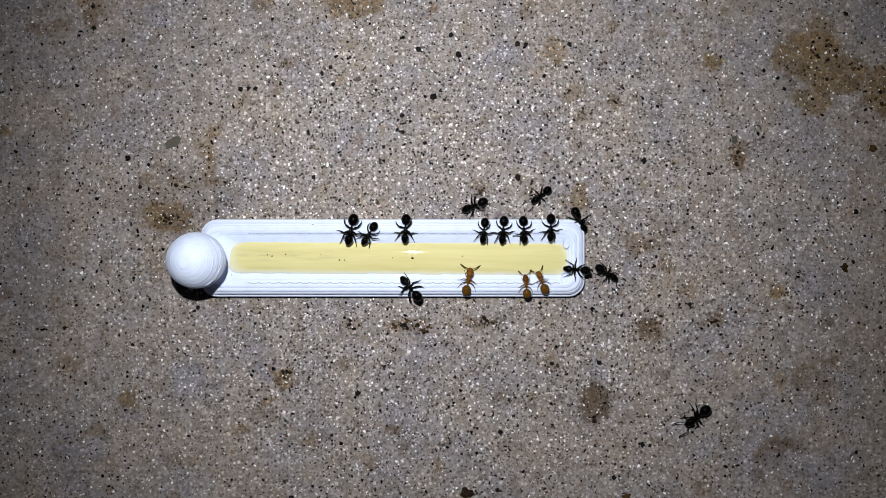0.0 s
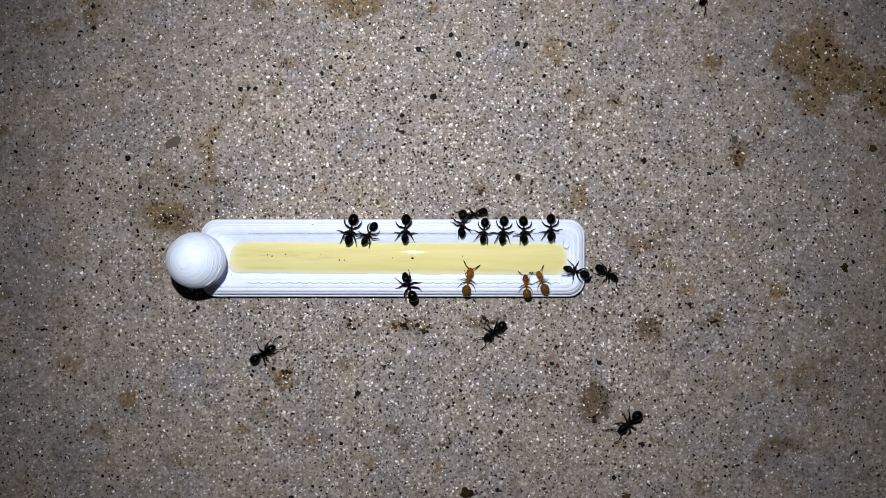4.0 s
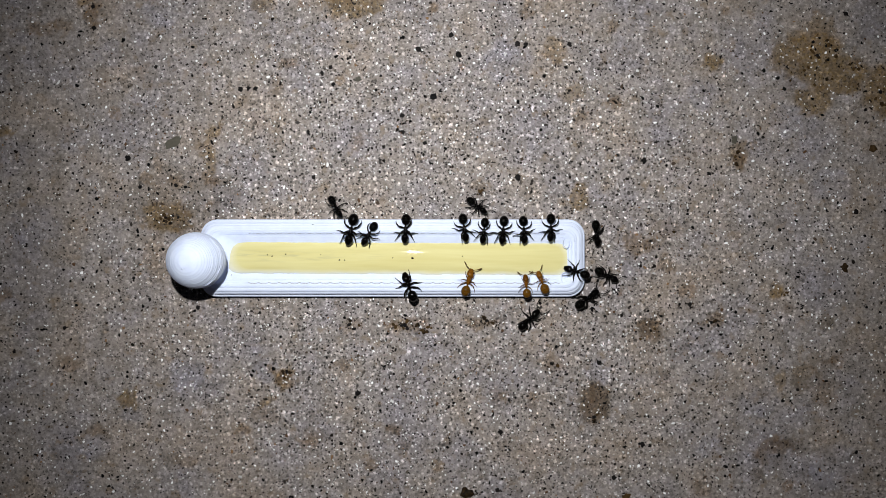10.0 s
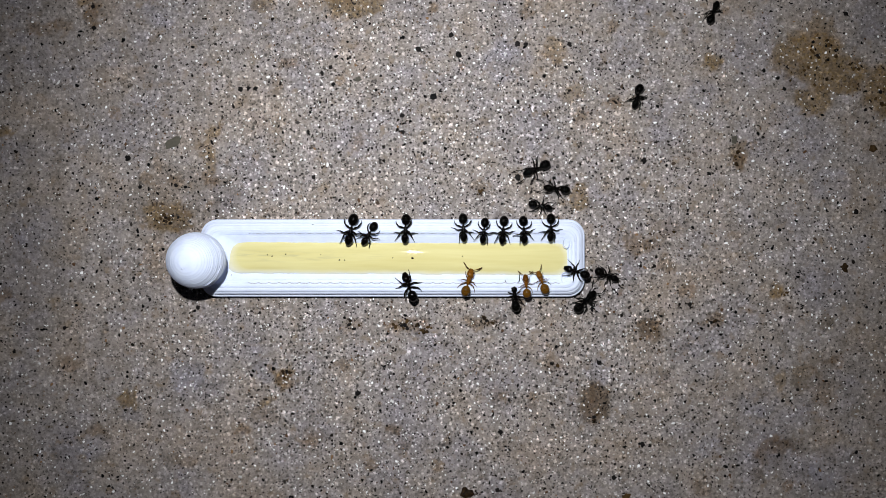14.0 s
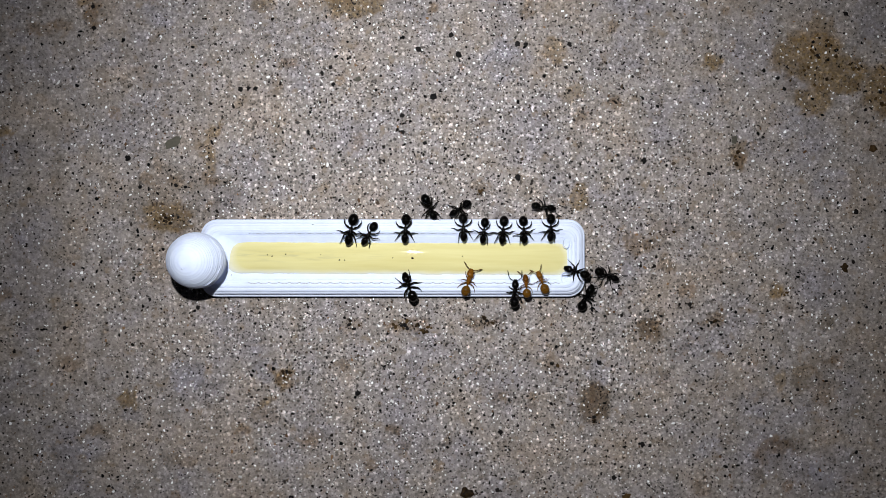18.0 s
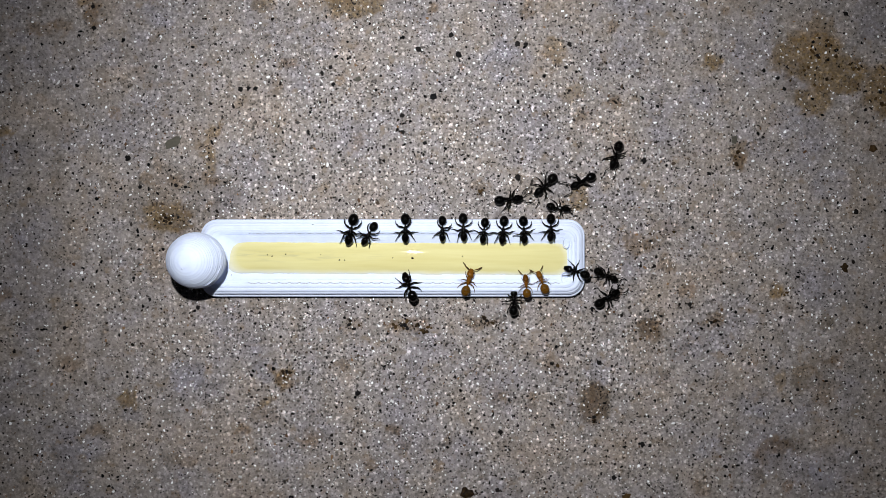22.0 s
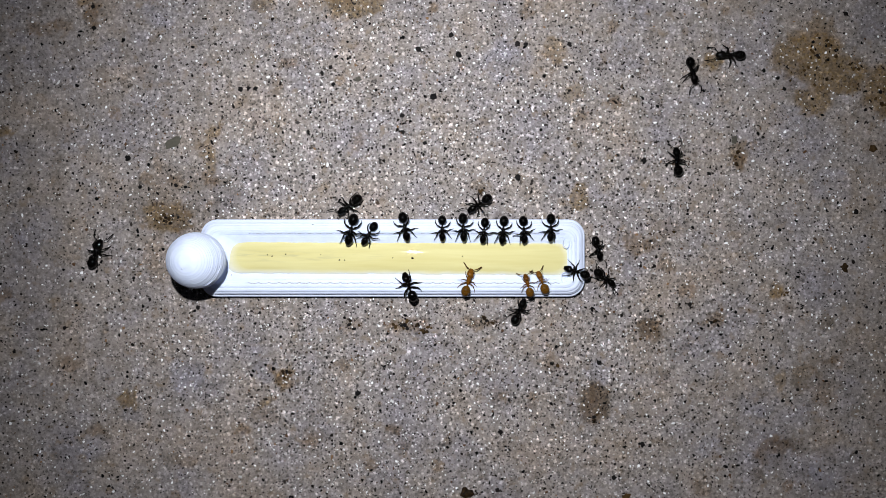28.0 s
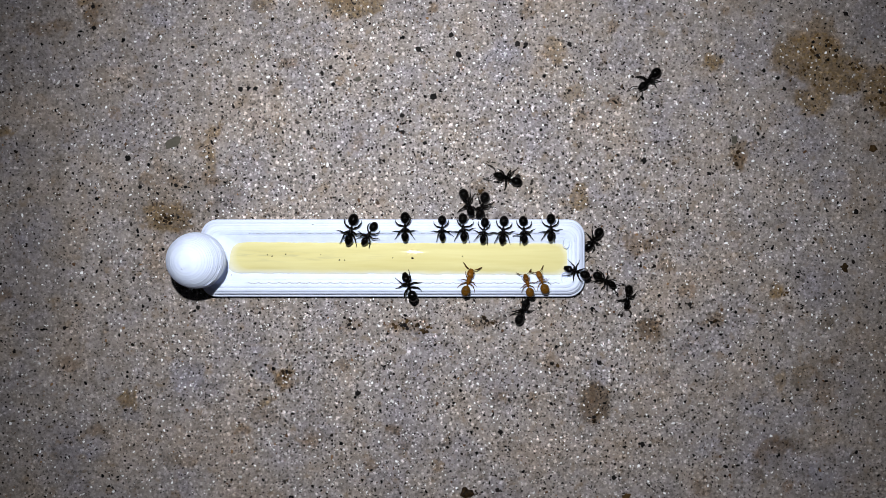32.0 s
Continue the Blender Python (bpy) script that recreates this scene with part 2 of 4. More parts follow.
def syrup():
    m, n, l, b = material("yellow_syrup")
    geo = n.new("ShaderNodeNewGeometry")
    stretch = n.new("ShaderNodeMapping")
    stretch.inputs["Scale"].default_value = (60, 900, 1)
    l.new(geo.outputs["Position"], stretch.inputs["Vector"])
    tex = noise_at(n, l, stretch.outputs[0], 1.0, 3)
    film = n.new("ShaderNodeAttribute")
    film.attribute_name = "depth"
    paint = ramp(n, l, tex.outputs["Fac"], [(0.3, (0.62, 0.555, 0.245)), (0.7, (0.70, 0.645, 0.32))])
    # the print's diagonal hatching, faint through the shallow end of the pool
    hatch = n.new("ShaderNodeMapping")
    hatch.inputs["Rotation"].default_value = (0, 0, radians(52))
    hatch.inputs["Scale"].default_value = (300, 2600, 1)
    l.new(geo.outputs["Position"], hatch.inputs["Vector"])
    strokes = ramp(n, l, noise_at(n, l, hatch.outputs[0], 1.0, 2).outputs["Fac"], [(0.5, (0, 0, 0)), (0.66, (1, 1, 1))])
    at = n.new("ShaderNodeSeparateXYZ")
    l.new(geo.outputs["Position"], at.inputs[0])
    across = maths(n, l, "SUBTRACT", 1.0, maths(n, l, "MULTIPLY", maths(n, l, "ABSOLUTE", maths(n, l, "ADD", at.outputs[1], 1.0 * MM)), 900.0))
    along = maths(n, l, "MULTIPLY", maths(n, l, "ADD", at.outputs[0], 6 * MM), -90.0)
    shown = maths(n, l, "MULTIPLY", maths(n, l, "MINIMUM", maths(n, l, "MAXIMUM", across, 0.0), 1.0), maths(n, l, "MINIMUM", maths(n, l, "MAXIMUM", along, 0.0), 1.0))
    paint = blend(n, l, maths(n, l, "MULTIPLY", strokes, maths(n, l, "MULTIPLY", shown, 0.55)), paint, (0.45, 0.42, 0.24))
    l.new(blend(n, l, film.outputs["Fac"], (0.72, 0.72, 0.62), paint), b.inputs["Base Color"])
    b.inputs["Roughness"].default_value = 0.03
    b.inputs["IOR"].default_value = 1.45
    return m


def shell(name, dark, light, rough):
    m, n, l, b = material(name)
    tc = n.new("ShaderNodeTexCoord")
    tex = noise_at(n, l, tc.outputs["Object"], 3500, 3)
    info = n.new("ShaderNodeObjectInfo")
    mix = maths(n, l, "MULTIPLY_ADD", info.outputs["Random"], 0.35, maths(n, l, "MULTIPLY", tex.outputs["Fac"], 0.65))
    l.new(ramp(n, l, mix, [(0.25, dark), (0.75, light)]), b.inputs["Base Color"])
    b.inputs["Roughness"].default_value = rough
    b.inputs["Specular IOR Level"].default_value = 0.12 if rough > 0.37 else 0.16
    b.inputs["IOR"].default_value = 1.38 if rough > 0.25 else 1.5
    bump(n, l, b, tex.outputs["Fac"], 0.05, 0.00001)
    return m


CONCRETE, PLASTIC, SYRUP = concrete(), plastic(), syrup()
# this grey paints in the shade of the seam's narrow gap
SEAM = stone("print_seam_gap_shade", (0.30, 0.31, 0.38), (0.58, 0.60, 0.70), 0.6)
DARK_SAND = sand("dark_sand", [(0, (0.003, 0.003, 0.003)), (0.45, (0.010, 0.008, 0.007)), (0.72, (0.03, 0.025, 0.022)), (0.86, (0.06, 0.042, 0.03)), (0.95, (0.09, 0.05, 0.028))], 0.8)
PALE_SAND = sand("quartz_sand", [(0, (0.45, 0.43, 0.42)), (0.2, (0.62, 0.61, 0.6)), (0.45, (0.8, 0.8, 0.8)), (0.65, (0.94, 0.94, 0.94))], 0.2)
MIXED_SAND = sand("grey_and_tan_sand", [(0, (0.09, 0.075, 0.062)), (0.25, (0.17, 0.14, 0.12)), (0.5, (0.2, 0.17, 0.155)), (0.75, (0.27, 0.225, 0.205)), (0.9, (0.2, 0.12, 0.065))], 0.7)
DARK_STONE = stone("dark_aggregate", (0.002, 0.002, 0.002), (0.013, 0.011, 0.01), 0.7)
BROWN_STONE = stone("brown_aggregate", (0.004, 0.0025, 0.0015), (0.07, 0.04, 0.014), 0.75)
GREY_STONE = stone("grey_stone", (0.06, 0.056, 0.044), (0.10, 0.092, 0.072), 0.6)
BLACK_SHELL = shell("black_shell", (0.0006, 0.0006, 0.0007), (0.0016, 0.0013, 0.0011), 0.13)
BLACK_LEG = shell("brown_black_leg", (0.0015, 0.0012, 0.001), (0.003, 0.0022, 0.0015), 0.4)
AMBER_SHELL = shell("amber_shell", (0.05, 0.016, 0.0015), (0.17, 0.066, 0.006), 0.2)
AMBER_DARK = shell("brown_amber_shell", (0.035, 0.013, 0.0015), (0.18, 0.08, 0.007), 0.2)
AMBER_FEELER = shell("brown_amber_feeler", (0.045, 0.02, 0.005), (0.09, 0.04, 0.009), 0.4)
AMBER_LEG = shell("amber_leg", (0.06, 0.022, 0.004), (0.11, 0.042, 0.007), 0.4)


# ---- mesh helpers ----
def mesh_of(name, bm, mat, smooth=True):
    me = bpy.data.meshes.new(name)
    if smooth:
        for f in bm.faces:
            f.smooth = True
    bm.to_mesh(me)
    bm.free()
    me.materials.append(mat)
    return me


def part(name, bm, mat, parent=None, label="", smooth=True, at=None):
    ob = new(name, mesh_of(name, bm, mat, smooth))
    if parent is not None:
        ob.parent = parent
    if at is not None:
        ob.matrix_basis = at
    return tagged(ob, label)


def skin(bm, rings, closed=True):
    """Faces between rings of points; the end rings are capped."""
    made = [[bm.verts.new(p) for p in ring] for ring in rings]
    count = len(made[0])
    for a, b in zip(made, made[1:]):
        for i in range(count):
            j = (i + 1) % count
            bm.faces.new((a[i], a[j], b[j], b[i]))
    if closed:
        bm.faces.new(list(reversed(made[0])))
        bm.faces.new(made[-1])
    return made


def tube(bm, points, radii, sides=7):
    points = [Vector(p) for p in points]
    rings = []
    for i, p in enumerate(points):
        d = (points[min(i + 1, len(points) - 1)] - points[max(i - 1, 0)]).normalized()
        u = d.cross(Vector((0, 0, 1)))
        u = u.normalized() if u.length > 1e-4 else Vector((1, 0, 0))
        v = u.cross(d)
        rings.append([p + radii[i] * (math.cos(2 * math.pi * k / sides) * u + math.sin(2 * math.pi * k / sides) * v) for k in range(sides)])
    skin(bm, rings)


def loaf(bm, sections, sides=14):
    """A body of ellipses along x: sections of x, half width, half height, z."""
    rings = []
    for x, w, h, z in sections:
        rings.append([(x, w * math.cos(2 * math.pi * k / sides), z + h * math.sin(2 * math.pi * k / sides)) for k in range(sides)])
    skin(bm, rings)


def scaled(bm, factor=MM):
    bmesh.ops.scale(bm, vec=(factor, factor, factor), verts=bm.verts)
    bmesh.ops.recalc_face_normals(bm, faces=bm.faces)
    return bm


# ---- ground ----
def tint_spread(points, spots):
    """How much of a stain or of the painted edge shade lies at each point, from 0 to 1."""
    total = np.zeros(len(points))
    for x, y, a, b, strength in spots:
        u = np.clip((1.14 - np.hypot((points[:, 0] - x) / a, (points[:, 1] - y) / b)) / 0.32, 0, 1)
        total = np.maximum(total, strength * u * u * (3 - 2 * u))
    return total


def build_ground():
    """One sheet to the horizon, finely divided under the lens, where it carries the spread of its stains and painted
    edge shade.
    """
    far = [0.1, 0.3, 1.0, 4.0, 20.0]
    xs = np.concatenate([-np.array(far[::-1]), np.arange(-0.072, 0.0721, 0.0004), far])
    ys = np.concatenate([-np.array(far[::-1]), np.arange(-0.042, 0.0421, 0.0004), far])
    nx, ny = len(xs), len(ys)
    grid = np.stack([np.tile(xs, ny), np.repeat(ys, nx), np.zeros(nx * ny)], 1)
    first = (np.arange(ny - 1)[:, None] * nx + np.arange(nx - 1)[None]).reshape(-1)
    me = bpy.data.meshes.new("ground")
    me.from_pydata(grid.tolist(), [], np.stack([first, first + 1, first + nx + 1, first + nx], 1).tolist())
    me.materials.append(CONCRETE)
    mm = grid * 1000
    drift = np.array([noise.noise_vector(Vector(p) * 0.5) * 0.9 + noise.noise_vector(Vector(p) * 1.3) * 0.75 for p in mm])
    for kind, spots in (("cool", COOL), ("grey", GREY_AND_EDGE_SHADE), ("earth", EARTH + EARTH_FAR), ("ochre", OCHRE + OCHRE_SMALL), ("rust", RUST + RUST_SMALL)):
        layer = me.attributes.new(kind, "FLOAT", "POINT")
        layer.data.foreach_set("value", tint_spread(mm + drift, spots))
    layer = me.attributes.new("coarse", "FLOAT", "POINT")
    layer.data.foreach_set("value", 1 - 0.5 * np.clip((np.hypot(mm[:, 0], mm[:, 1] * 1.15) - 28) / 32, 0, 1))
    tagged(new("ground", me), "grey-beige sandy concrete slab with ochre stains", "concrete", kind="structure")


def scatter_sand(name, label, mat, count, least, spread, most, seed):
    """Small grains half sunk in the concrete, as one object."""
    rng = np.random.default_rng(seed)
    bm = bmesh.new()
    bmesh.ops.create_icosphere(bm, subdivisions=1, radius=1)
    base = np.array([v.co[:] for v in bm.verts])
    faces = np.array([[v.index for v in f.verts] for f in bm.faces])
    bm.free()
    # the slab is sandier round the feeder and better trowelled further out
    x, y = rng.uniform(-70, 70, count * 2), rng.uniform(-41, 41, count * 2)
    keep = rng.random(count * 2) < 1 - 0.45 * np.clip((np.hypot(x, y * 1.15) - 26) / 34, 0, 1)
    x, y = x[keep][:count], y[keep][:count]
    count = len(x)
    size = np.minimum(least + rng.exponential(spread, count), most)
    verts = base[None] * size[:, None, None] * rng.uniform(0.6, 1.3, (count, 1, 3)) * rng.uniform(0.55, 1.3, (count, len(base), 1))
    verts[:, :, 2] *= 0.4
    turn = rng.uniform(0, 6.28, count)[:, None]
    long = verts[:, :, 0] * rng.uniform(1.0, 1.4, (count, 1))
    wide = verts[:, :, 1] * rng.uniform(0.7, 1.0, (count, 1))
    verts[:, :, 0], verts[:, :, 1] = long * np.cos(turn) - wide * np.sin(turn), long * np.sin(turn) + wide * np.cos(turn)
    verts += np.stack([x, y, 0.012 * np.ones(count)], 1)[:, None]
    me = bpy.data.meshes.new(name)
    allfaces = (faces[None] + len(base) * np.arange(count)[:, None, None]).reshape(-1, 3)
    me.from_pydata((verts.reshape(-1, 3) * MM).tolist(), [], allfaces.tolist())
    me.materials.append(mat)
    tagged(new(name, me), label, "sand", kind="stuff")


def pebble_mesh(mat, seed):
    rng = random.Random(seed)
    bm = bmesh.new()
    bmesh.ops.create_icosphere(bm, subdivisions=2, radius=1)
    for v in bm.verts:
        v.co *= 0.92 + 0.7 * noise.noise(v.co * 1.7 + Vector((seed * 7.3, 1.1, 0.4))) + rng.uniform(-0.16, 0.16)
        v.co.z *= 0.3
        v.co.x *= rng.uniform(0.97, 1.03)
    return mesh_of("pebble", scaled(bm), mat, False)


# dark aggregate: x, y, radius in mm
GRAINS_A = [(-1.4, 21.6, 0.6), (10.6, 10.1, 0.5), (-12.0, -20.4, 0.45), (-60.7, -14.5, 0.35), (29.3, -27.8, 0.3), (1.1, 30.3, 0.45), (2.2, 27.5, 0.5),
            (-40.6, 25.8, 0.3), (-19.1, 16.6, 0.32), (-44.6, 12.9, 0.5), (-42.9, 8.8, 0.38), (-37.8, 9.0, 0.32), (-18.3, 10.2, 0.35), (-52.4, 25.5, 0.25),
            (-49.4, 31.3, 0.4), (-28.7, 22.6, 0.45), (-49.0, 7.1, 0.3), (28.5, 12.6, 0.42), (17.4, 25.7, 0.35), (11.7, 29.0, 0.4)]
GRAINS_B = [(45.4, 25.2, 0.34), (47.4, 24.2, 0.30), (48.3, 22.7, 0.32), (53.0, 27.4, 0.32), (57.0, 33.3, 0.38), (45.3, 15.8, 0.27), (59.8, 19.7, 0.27),
            (37.6, 10.7, 0.30), (52.4, 0.9, 0.27), (22.9, -9.5, 0.27), (33.5, -7.8, 0.23), (61.9, -11.1, 0.30), (17.5, -17.7, 0.23), (10.6, -25.0, 0.27),
            (59.4, -23.9, 0.27), (21.4, -23.8, 0.34), (-19.1, -8.2, 0.24), (-43.8, -4.1, 0.27), (-41.5, -7.1, 0.30), (-34.7, -8.3, 0.38)]
GRAINS_C = [(-49.5, 34.3, 0.35), (-27.5, 22.7, 0.4), (-26.6, 22.7, 0.35), (-17.1, 24.9, 0.4), (-15.9, 25.7, 0.35), (-15.5, 23.3, 0.35), (-3.5, 28.3, 0.45), (10.5, 29, 0.45), (17.9, 29, 0.45), (-58.6, 8.5, 0.32), (58.5, 5.3, 0.45), (8.1, -25.9, 0.38), (28.2, -27.7, 0.42), (7.7, -34.1, 0.42), (48.1, -21.5, 0.3), (50.2, -19.9, 0.3), (-5.8, 18.9, 0.36), (-5.7, 16.5, 0.36), (-2.6, 15, 0.36), (22.1, -16.1, 0.42), (24.2, -32.3, 0.42)]
BROWN_GRAINS = [(56.8, -2.6, 0.75), (3.3, -34.5, 1.05), (60.9, 14.3, 0.7), (26.0, -35.1, 0.7), (-22.4, -18.2, 0.3), (41.5, 12.0, 0.4)]
# heaps of brown crumbs: x, y, half length, half width, how many
CRUMB_HEAPS = [(-5.6, -10.7, 1.9, 0.55, 26), (-2.6, -11.2, 1.5, 0.6, 14), (6.4, -10.4, 1.7, 0.5, 24), (-12.8, -10.8, 1.2, 0.7, 7), (31.5, 2.2, 2.0, 1.0, 7), (27.8, 0.5, 2.6, 0.9, 12), (-22.7, -18.0, 1.0, 1.1, 12),
               (41.8, 13.4, 0.9, 1.6, 9), (-38.7, 4.2, 2.4, 0.8, 18), (53.0, 26.5, 5.0, 3.6, 34), (57.5, 23.0, 3.6, 2.0, 14), (62.5, 21.0, 1.6, 3.0, 10), (21.8, -23.0, 1.6, 1.2, 10), (38.8, -10.1, 1.6, 0.6, 8), (15.2, -16.5, 1.2, 0.9, 8),
               (29.2, -11.2, 1.6, 1.6, 6), (34.0, -8.2, 2.0, 1.0, 6), (5.4, 8.2, 0.7, 0.7, 8), (18.8, 8.4, 0.5, 1.4, 4), (48.0, -6.2, 0.8, 0.5, 4)]


def build_pebbles():
    for label, mat, spots in (("small dark aggregate stone set in concrete", DARK_STONE, GRAINS_A + GRAINS_B + GRAINS_C),
                              ("brown earthy crumb stuck on concrete", BROWN_STONE, BROWN_GRAINS)):
        meshes = [pebble_mesh(mat, k + len(spots)) for k in range(5)]
        for i, (x, y, r) in enumerate(spots):
            ob = new("pebble", meshes[i % 5])
            ob.matrix_basis = pose(x * MM, y * MM, 0.02 * MM, 0, 0, i * 77)
            ob.scale = (0.85 * r, 0.85 * r, 0.85 * r)
            tagged(ob, label, "pebble", "stones in the concrete")
    for x, y, a, b, turn in ((-38.3, 15.0, 1.25, 0.7, 24), (41.2, 15.4, 0.6, 0.45, 80), (-12.0, 24.0, 0.5, 0.4, 10)):
        ob = new("pebble", pebble_mesh(GREY_STONE, int(20 + x)))
        ob.matrix_basis = pose(x * MM, y * MM, 0.01 * MM, 0, 0, turn)
        ob.scale = (a, b, 0.25)
        tagged(ob, "smooth flat grey stone showing in the concrete", "pebble", "stones in the concrete")
    rng = random.Random(5)
    meshes = [pebble_mesh(DARK_STONE if k in (1, 4) else BROWN_STONE, k + 40) for k in range(6)]
    for x, y, a, b, count in CRUMB_HEAPS:
        for k in range(count):
            ob = new("earth_crumb", meshes[k % 6])
            ob.matrix_basis = pose((x + rng.gauss(0, a * 0.5)) * MM, (y + rng.gauss(0, b * 0.5)) * MM, 0.03 * MM, 0, 0, rng.uniform(0, 360))
            r = 0.07 + 0.26 * rng.random() ** 2
            ob.scale = (r * rng.uniform(0.8, 1.4), r, r)
            tagged(ob, "small dark crumb of earth on the concrete" if k % 6 in (1, 4) else "small brown crumb of earth on the concrete", "crumb", "earth crumbs on the concrete")


# ---- the printed feeder ----
TRAY_Z = 1.9


def rounded(x0, x1, y0, y1, r, z, steps=7):
    r = min(r, (x1 - x0) / 2 - 0.01, (y1 - y0) / 2 - 0.01)
    pts = []
    for cx, cy, a0 in ((x1 - r, y1 - r, 0), (x0 + r, y1 - r, 90), (x0 + r, y0 + r, 180), (x1 - r, y0 + r, 270)):
        for k in range(steps + 1):
            a = radians(a0 + 90 * k / steps)
            pts.append((cx + r * math.cos(a), cy + r * math.sin(a), z))
    return pts


def build_feeder():
    feeder = tagged(new("ant_feeder"), "white 3D-printed feeding trough with ball knob, holding yellow syrup", "feeder")
    x0, x1, y0, y1 = -34.0, 19.9, -6.72, 4.16
    layers = 9
    step = TRAY_Z / layers

    # how far each layer stands back: a wider foot, then the wall that leans in towards the rim
    setback = (0.14, 0.03, 0.0, 0.0, 0.05, 0.34, 0.40, 0.56, 0.84)

    # side wall: one bead of plastic above another
    for i in range(layers):
        z, inset = i * step, setback[i]
        bm = bmesh.new()
        bead = []
        lean = max(0.0, (setback + (1.15,))[i + 1] - inset)
        for d, h in ((0.035, 0.0), (0.008, 0.25), (0.0, 0.5), (0.008 + 0.2 * lean, 0.8), (0.035 + 0.6 * lean, 1.0)):
            bead.append(rounded(x0 + inset + d, x1 - inset - d, y0 + inset + d, y1 - inset - d, 2.3 - inset * 0.6, z + h * step))
        inner = max(inset + 0.9, 1.3)
        bead.append(rounded(x0 + inner, x1 - inner, y0 + inner, y1 - inner, 1.6, z + step))
        bead.append(rounded(x0 + inner, x1 - inner, y0 + inner, y1 - inner, 1.6, z))
        bead.append(bead[0])
        skin(bm, bead, closed=False)
        bmesh.ops.remove_doubles(bm, verts=bm.verts, dist=1e-5)
        part("printed_layer", scaled(bm), PLASTIC, feeder)
    # trough: rim, sloping sides and floor
    bm = bmesh.new()
    rows = [(1.30, 0.0), (1.30, TRAY_Z - 0.02), (1.42, TRAY_Z + 0.05), (1.75, TRAY_Z + 0.03), (1.95, TRAY_Z - 0.05), (2.05, TRAY_Z - 0.18), (2.3, TRAY_Z - 0.30),
            (2.9, TRAY_Z - 0.55), (3.5, TRAY_Z - 0.9), (4.2, TRAY_Z - 1.2)]
    skin(bm, [rounded(x0 + d + max(0, d - 2.05), x1 - d + 0.55 * max(0, d - 2.05), y0 + d, y1 - d, max(0.5, 2.0 - d * 0.3), z) for d, z in rows])
    part("trough", scaled(bm), PLASTIC, feeder)
    # raised lines of the print head round the rim, and a wavy seam with painted shade
    for d, z, r in ((1.62, TRAY_Z + 0.03, 0.07), (2.05, TRAY_Z - 0.15, 0.035), (2.45, TRAY_Z - 0.36, 0.03)):
        bm = bmesh.new()
        pts = rounded(x0 + d, x1 - d, y0 + d, y1 - d, max(0.5, 2.0 - d * 0.3), z)
        tube(bm, pts + pts[:1], [r] * (len(pts) + 1), 6)
        part("print_line", scaled(bm), PLASTIC, feeder)
    for y, amp, thick in ((y0 + 2.08, -0.17, 0.06), (y1 - 2.0, 0.04, 0.025)):
        bm = bmesh.new()
        pts = [(x, y + amp * abs(math.sin(x * 2.21)), TRAY_Z - 0.06) for x in np.arange(-27.0, 16.3, 0.12)]
        tube(bm, pts, [thick] * len(pts), 5)
        part("print_seam", scaled(bm), SEAM, feeder, "scalloped grey seam line")
    for cx, cy in ((17.1, 0.85), (16.9, -4.0)):
        bm = bmesh.new()
        pts = [(cx + 0.45 * math.cos(a), cy + 0.75 * math.sin(a), TRAY_Z - 0.22) for a in np.arange(0, 6.2, 0.4)]
        tube(bm, pts, [0.065] * len(pts), 6)
        part("print_loop", scaled(bm), PLASTIC, feeder)
    # ball knob of stacked rings
    knob = []
    R, n, low = 3.74, 36, 1.8
    turned = pose(-32.8 * MM, -1.52 * MM, (R + low) * MM, 1, -1, 0) @ pose(0, 0, -(R + low) * MM)
    bm = bmesh.new()
    for i in range(n):
        for h, groove in ((0.0, 0.028), (0.22, 0.006), (0.5, 0.0), (0.78, 0.006)):
            z = -R + (i + h) * 2 * R / n
            mid = -R + (i + 0.5) * 2 * R / n
            r = 0.82 * math.sqrt(max(R * R - z * z, 0.02)) + 0.18 * math.sqrt(R * R - mid * mid) - groove
            wob = 0.025 * math.sin(i * 2.3)
            knob.append([(max(r, 0.1) * math.cos(2 * math.pi * k / 72) + wob, max(r, 0.1) * math.sin(2 * math.pi * k / 72) - wob * 0.6, z + R + low) for k in range(72)])
    skin(bm, knob)
    part("ball_knob", scaled(bm), PLASTIC, feeder, "round knob with ringed print layers", at=turned)
    for height, a0, a1 in ((0.9, -70, 62), (-0.6, -150, -60)):
        rr = math.sqrt(R * R - height * height)
        bm = bmesh.new()
        pts = [(rr * math.cos(radians(a)), rr * math.sin(radians(a)), height + R + low + 0.06 * math.sin(a * 0.2)) for a in range(a0, a1, 4)]
        tube(bm, pts, [0.02] + [0.075] * (len(pts) - 2) + [0.02], 6)
        part("print_ridge", scaled(bm), PLASTIC, feeder, at=turned)
    bm = bmesh.new()
    loaf(bm, [(-2.0, 0.6, 0.8, 0.8), (-1.5, 1.5, 1.0, 1.0), (0, 2.0, 1.1, 1.1), (1.6, 1.8, 1.1, 1.1), (2.6, 1.2, 0.9, 0.9)], 16)
    part("knob_foot", scaled(bm), PLASTIC, feeder, at=pose(-32.8 * MM, -1.52 * MM, 0))
    # a small blob at the top of the ball and a start mark on its ring
    bm = bmesh.new()
    loaf(bm, [(-0.22, 0.03, 0.03, 0), (-0.1, 0.12, 0.07, 0), (0.1, 0.12, 0.07, 0), (0.22, 0.03, 0.03, 0)], 8)
    part("print_tip", scaled(bm), PLASTIC, feeder, at=turned @ pose(-0.3 * MM, -1.0 * MM, 9.1 * MM, 15, 0, 0))


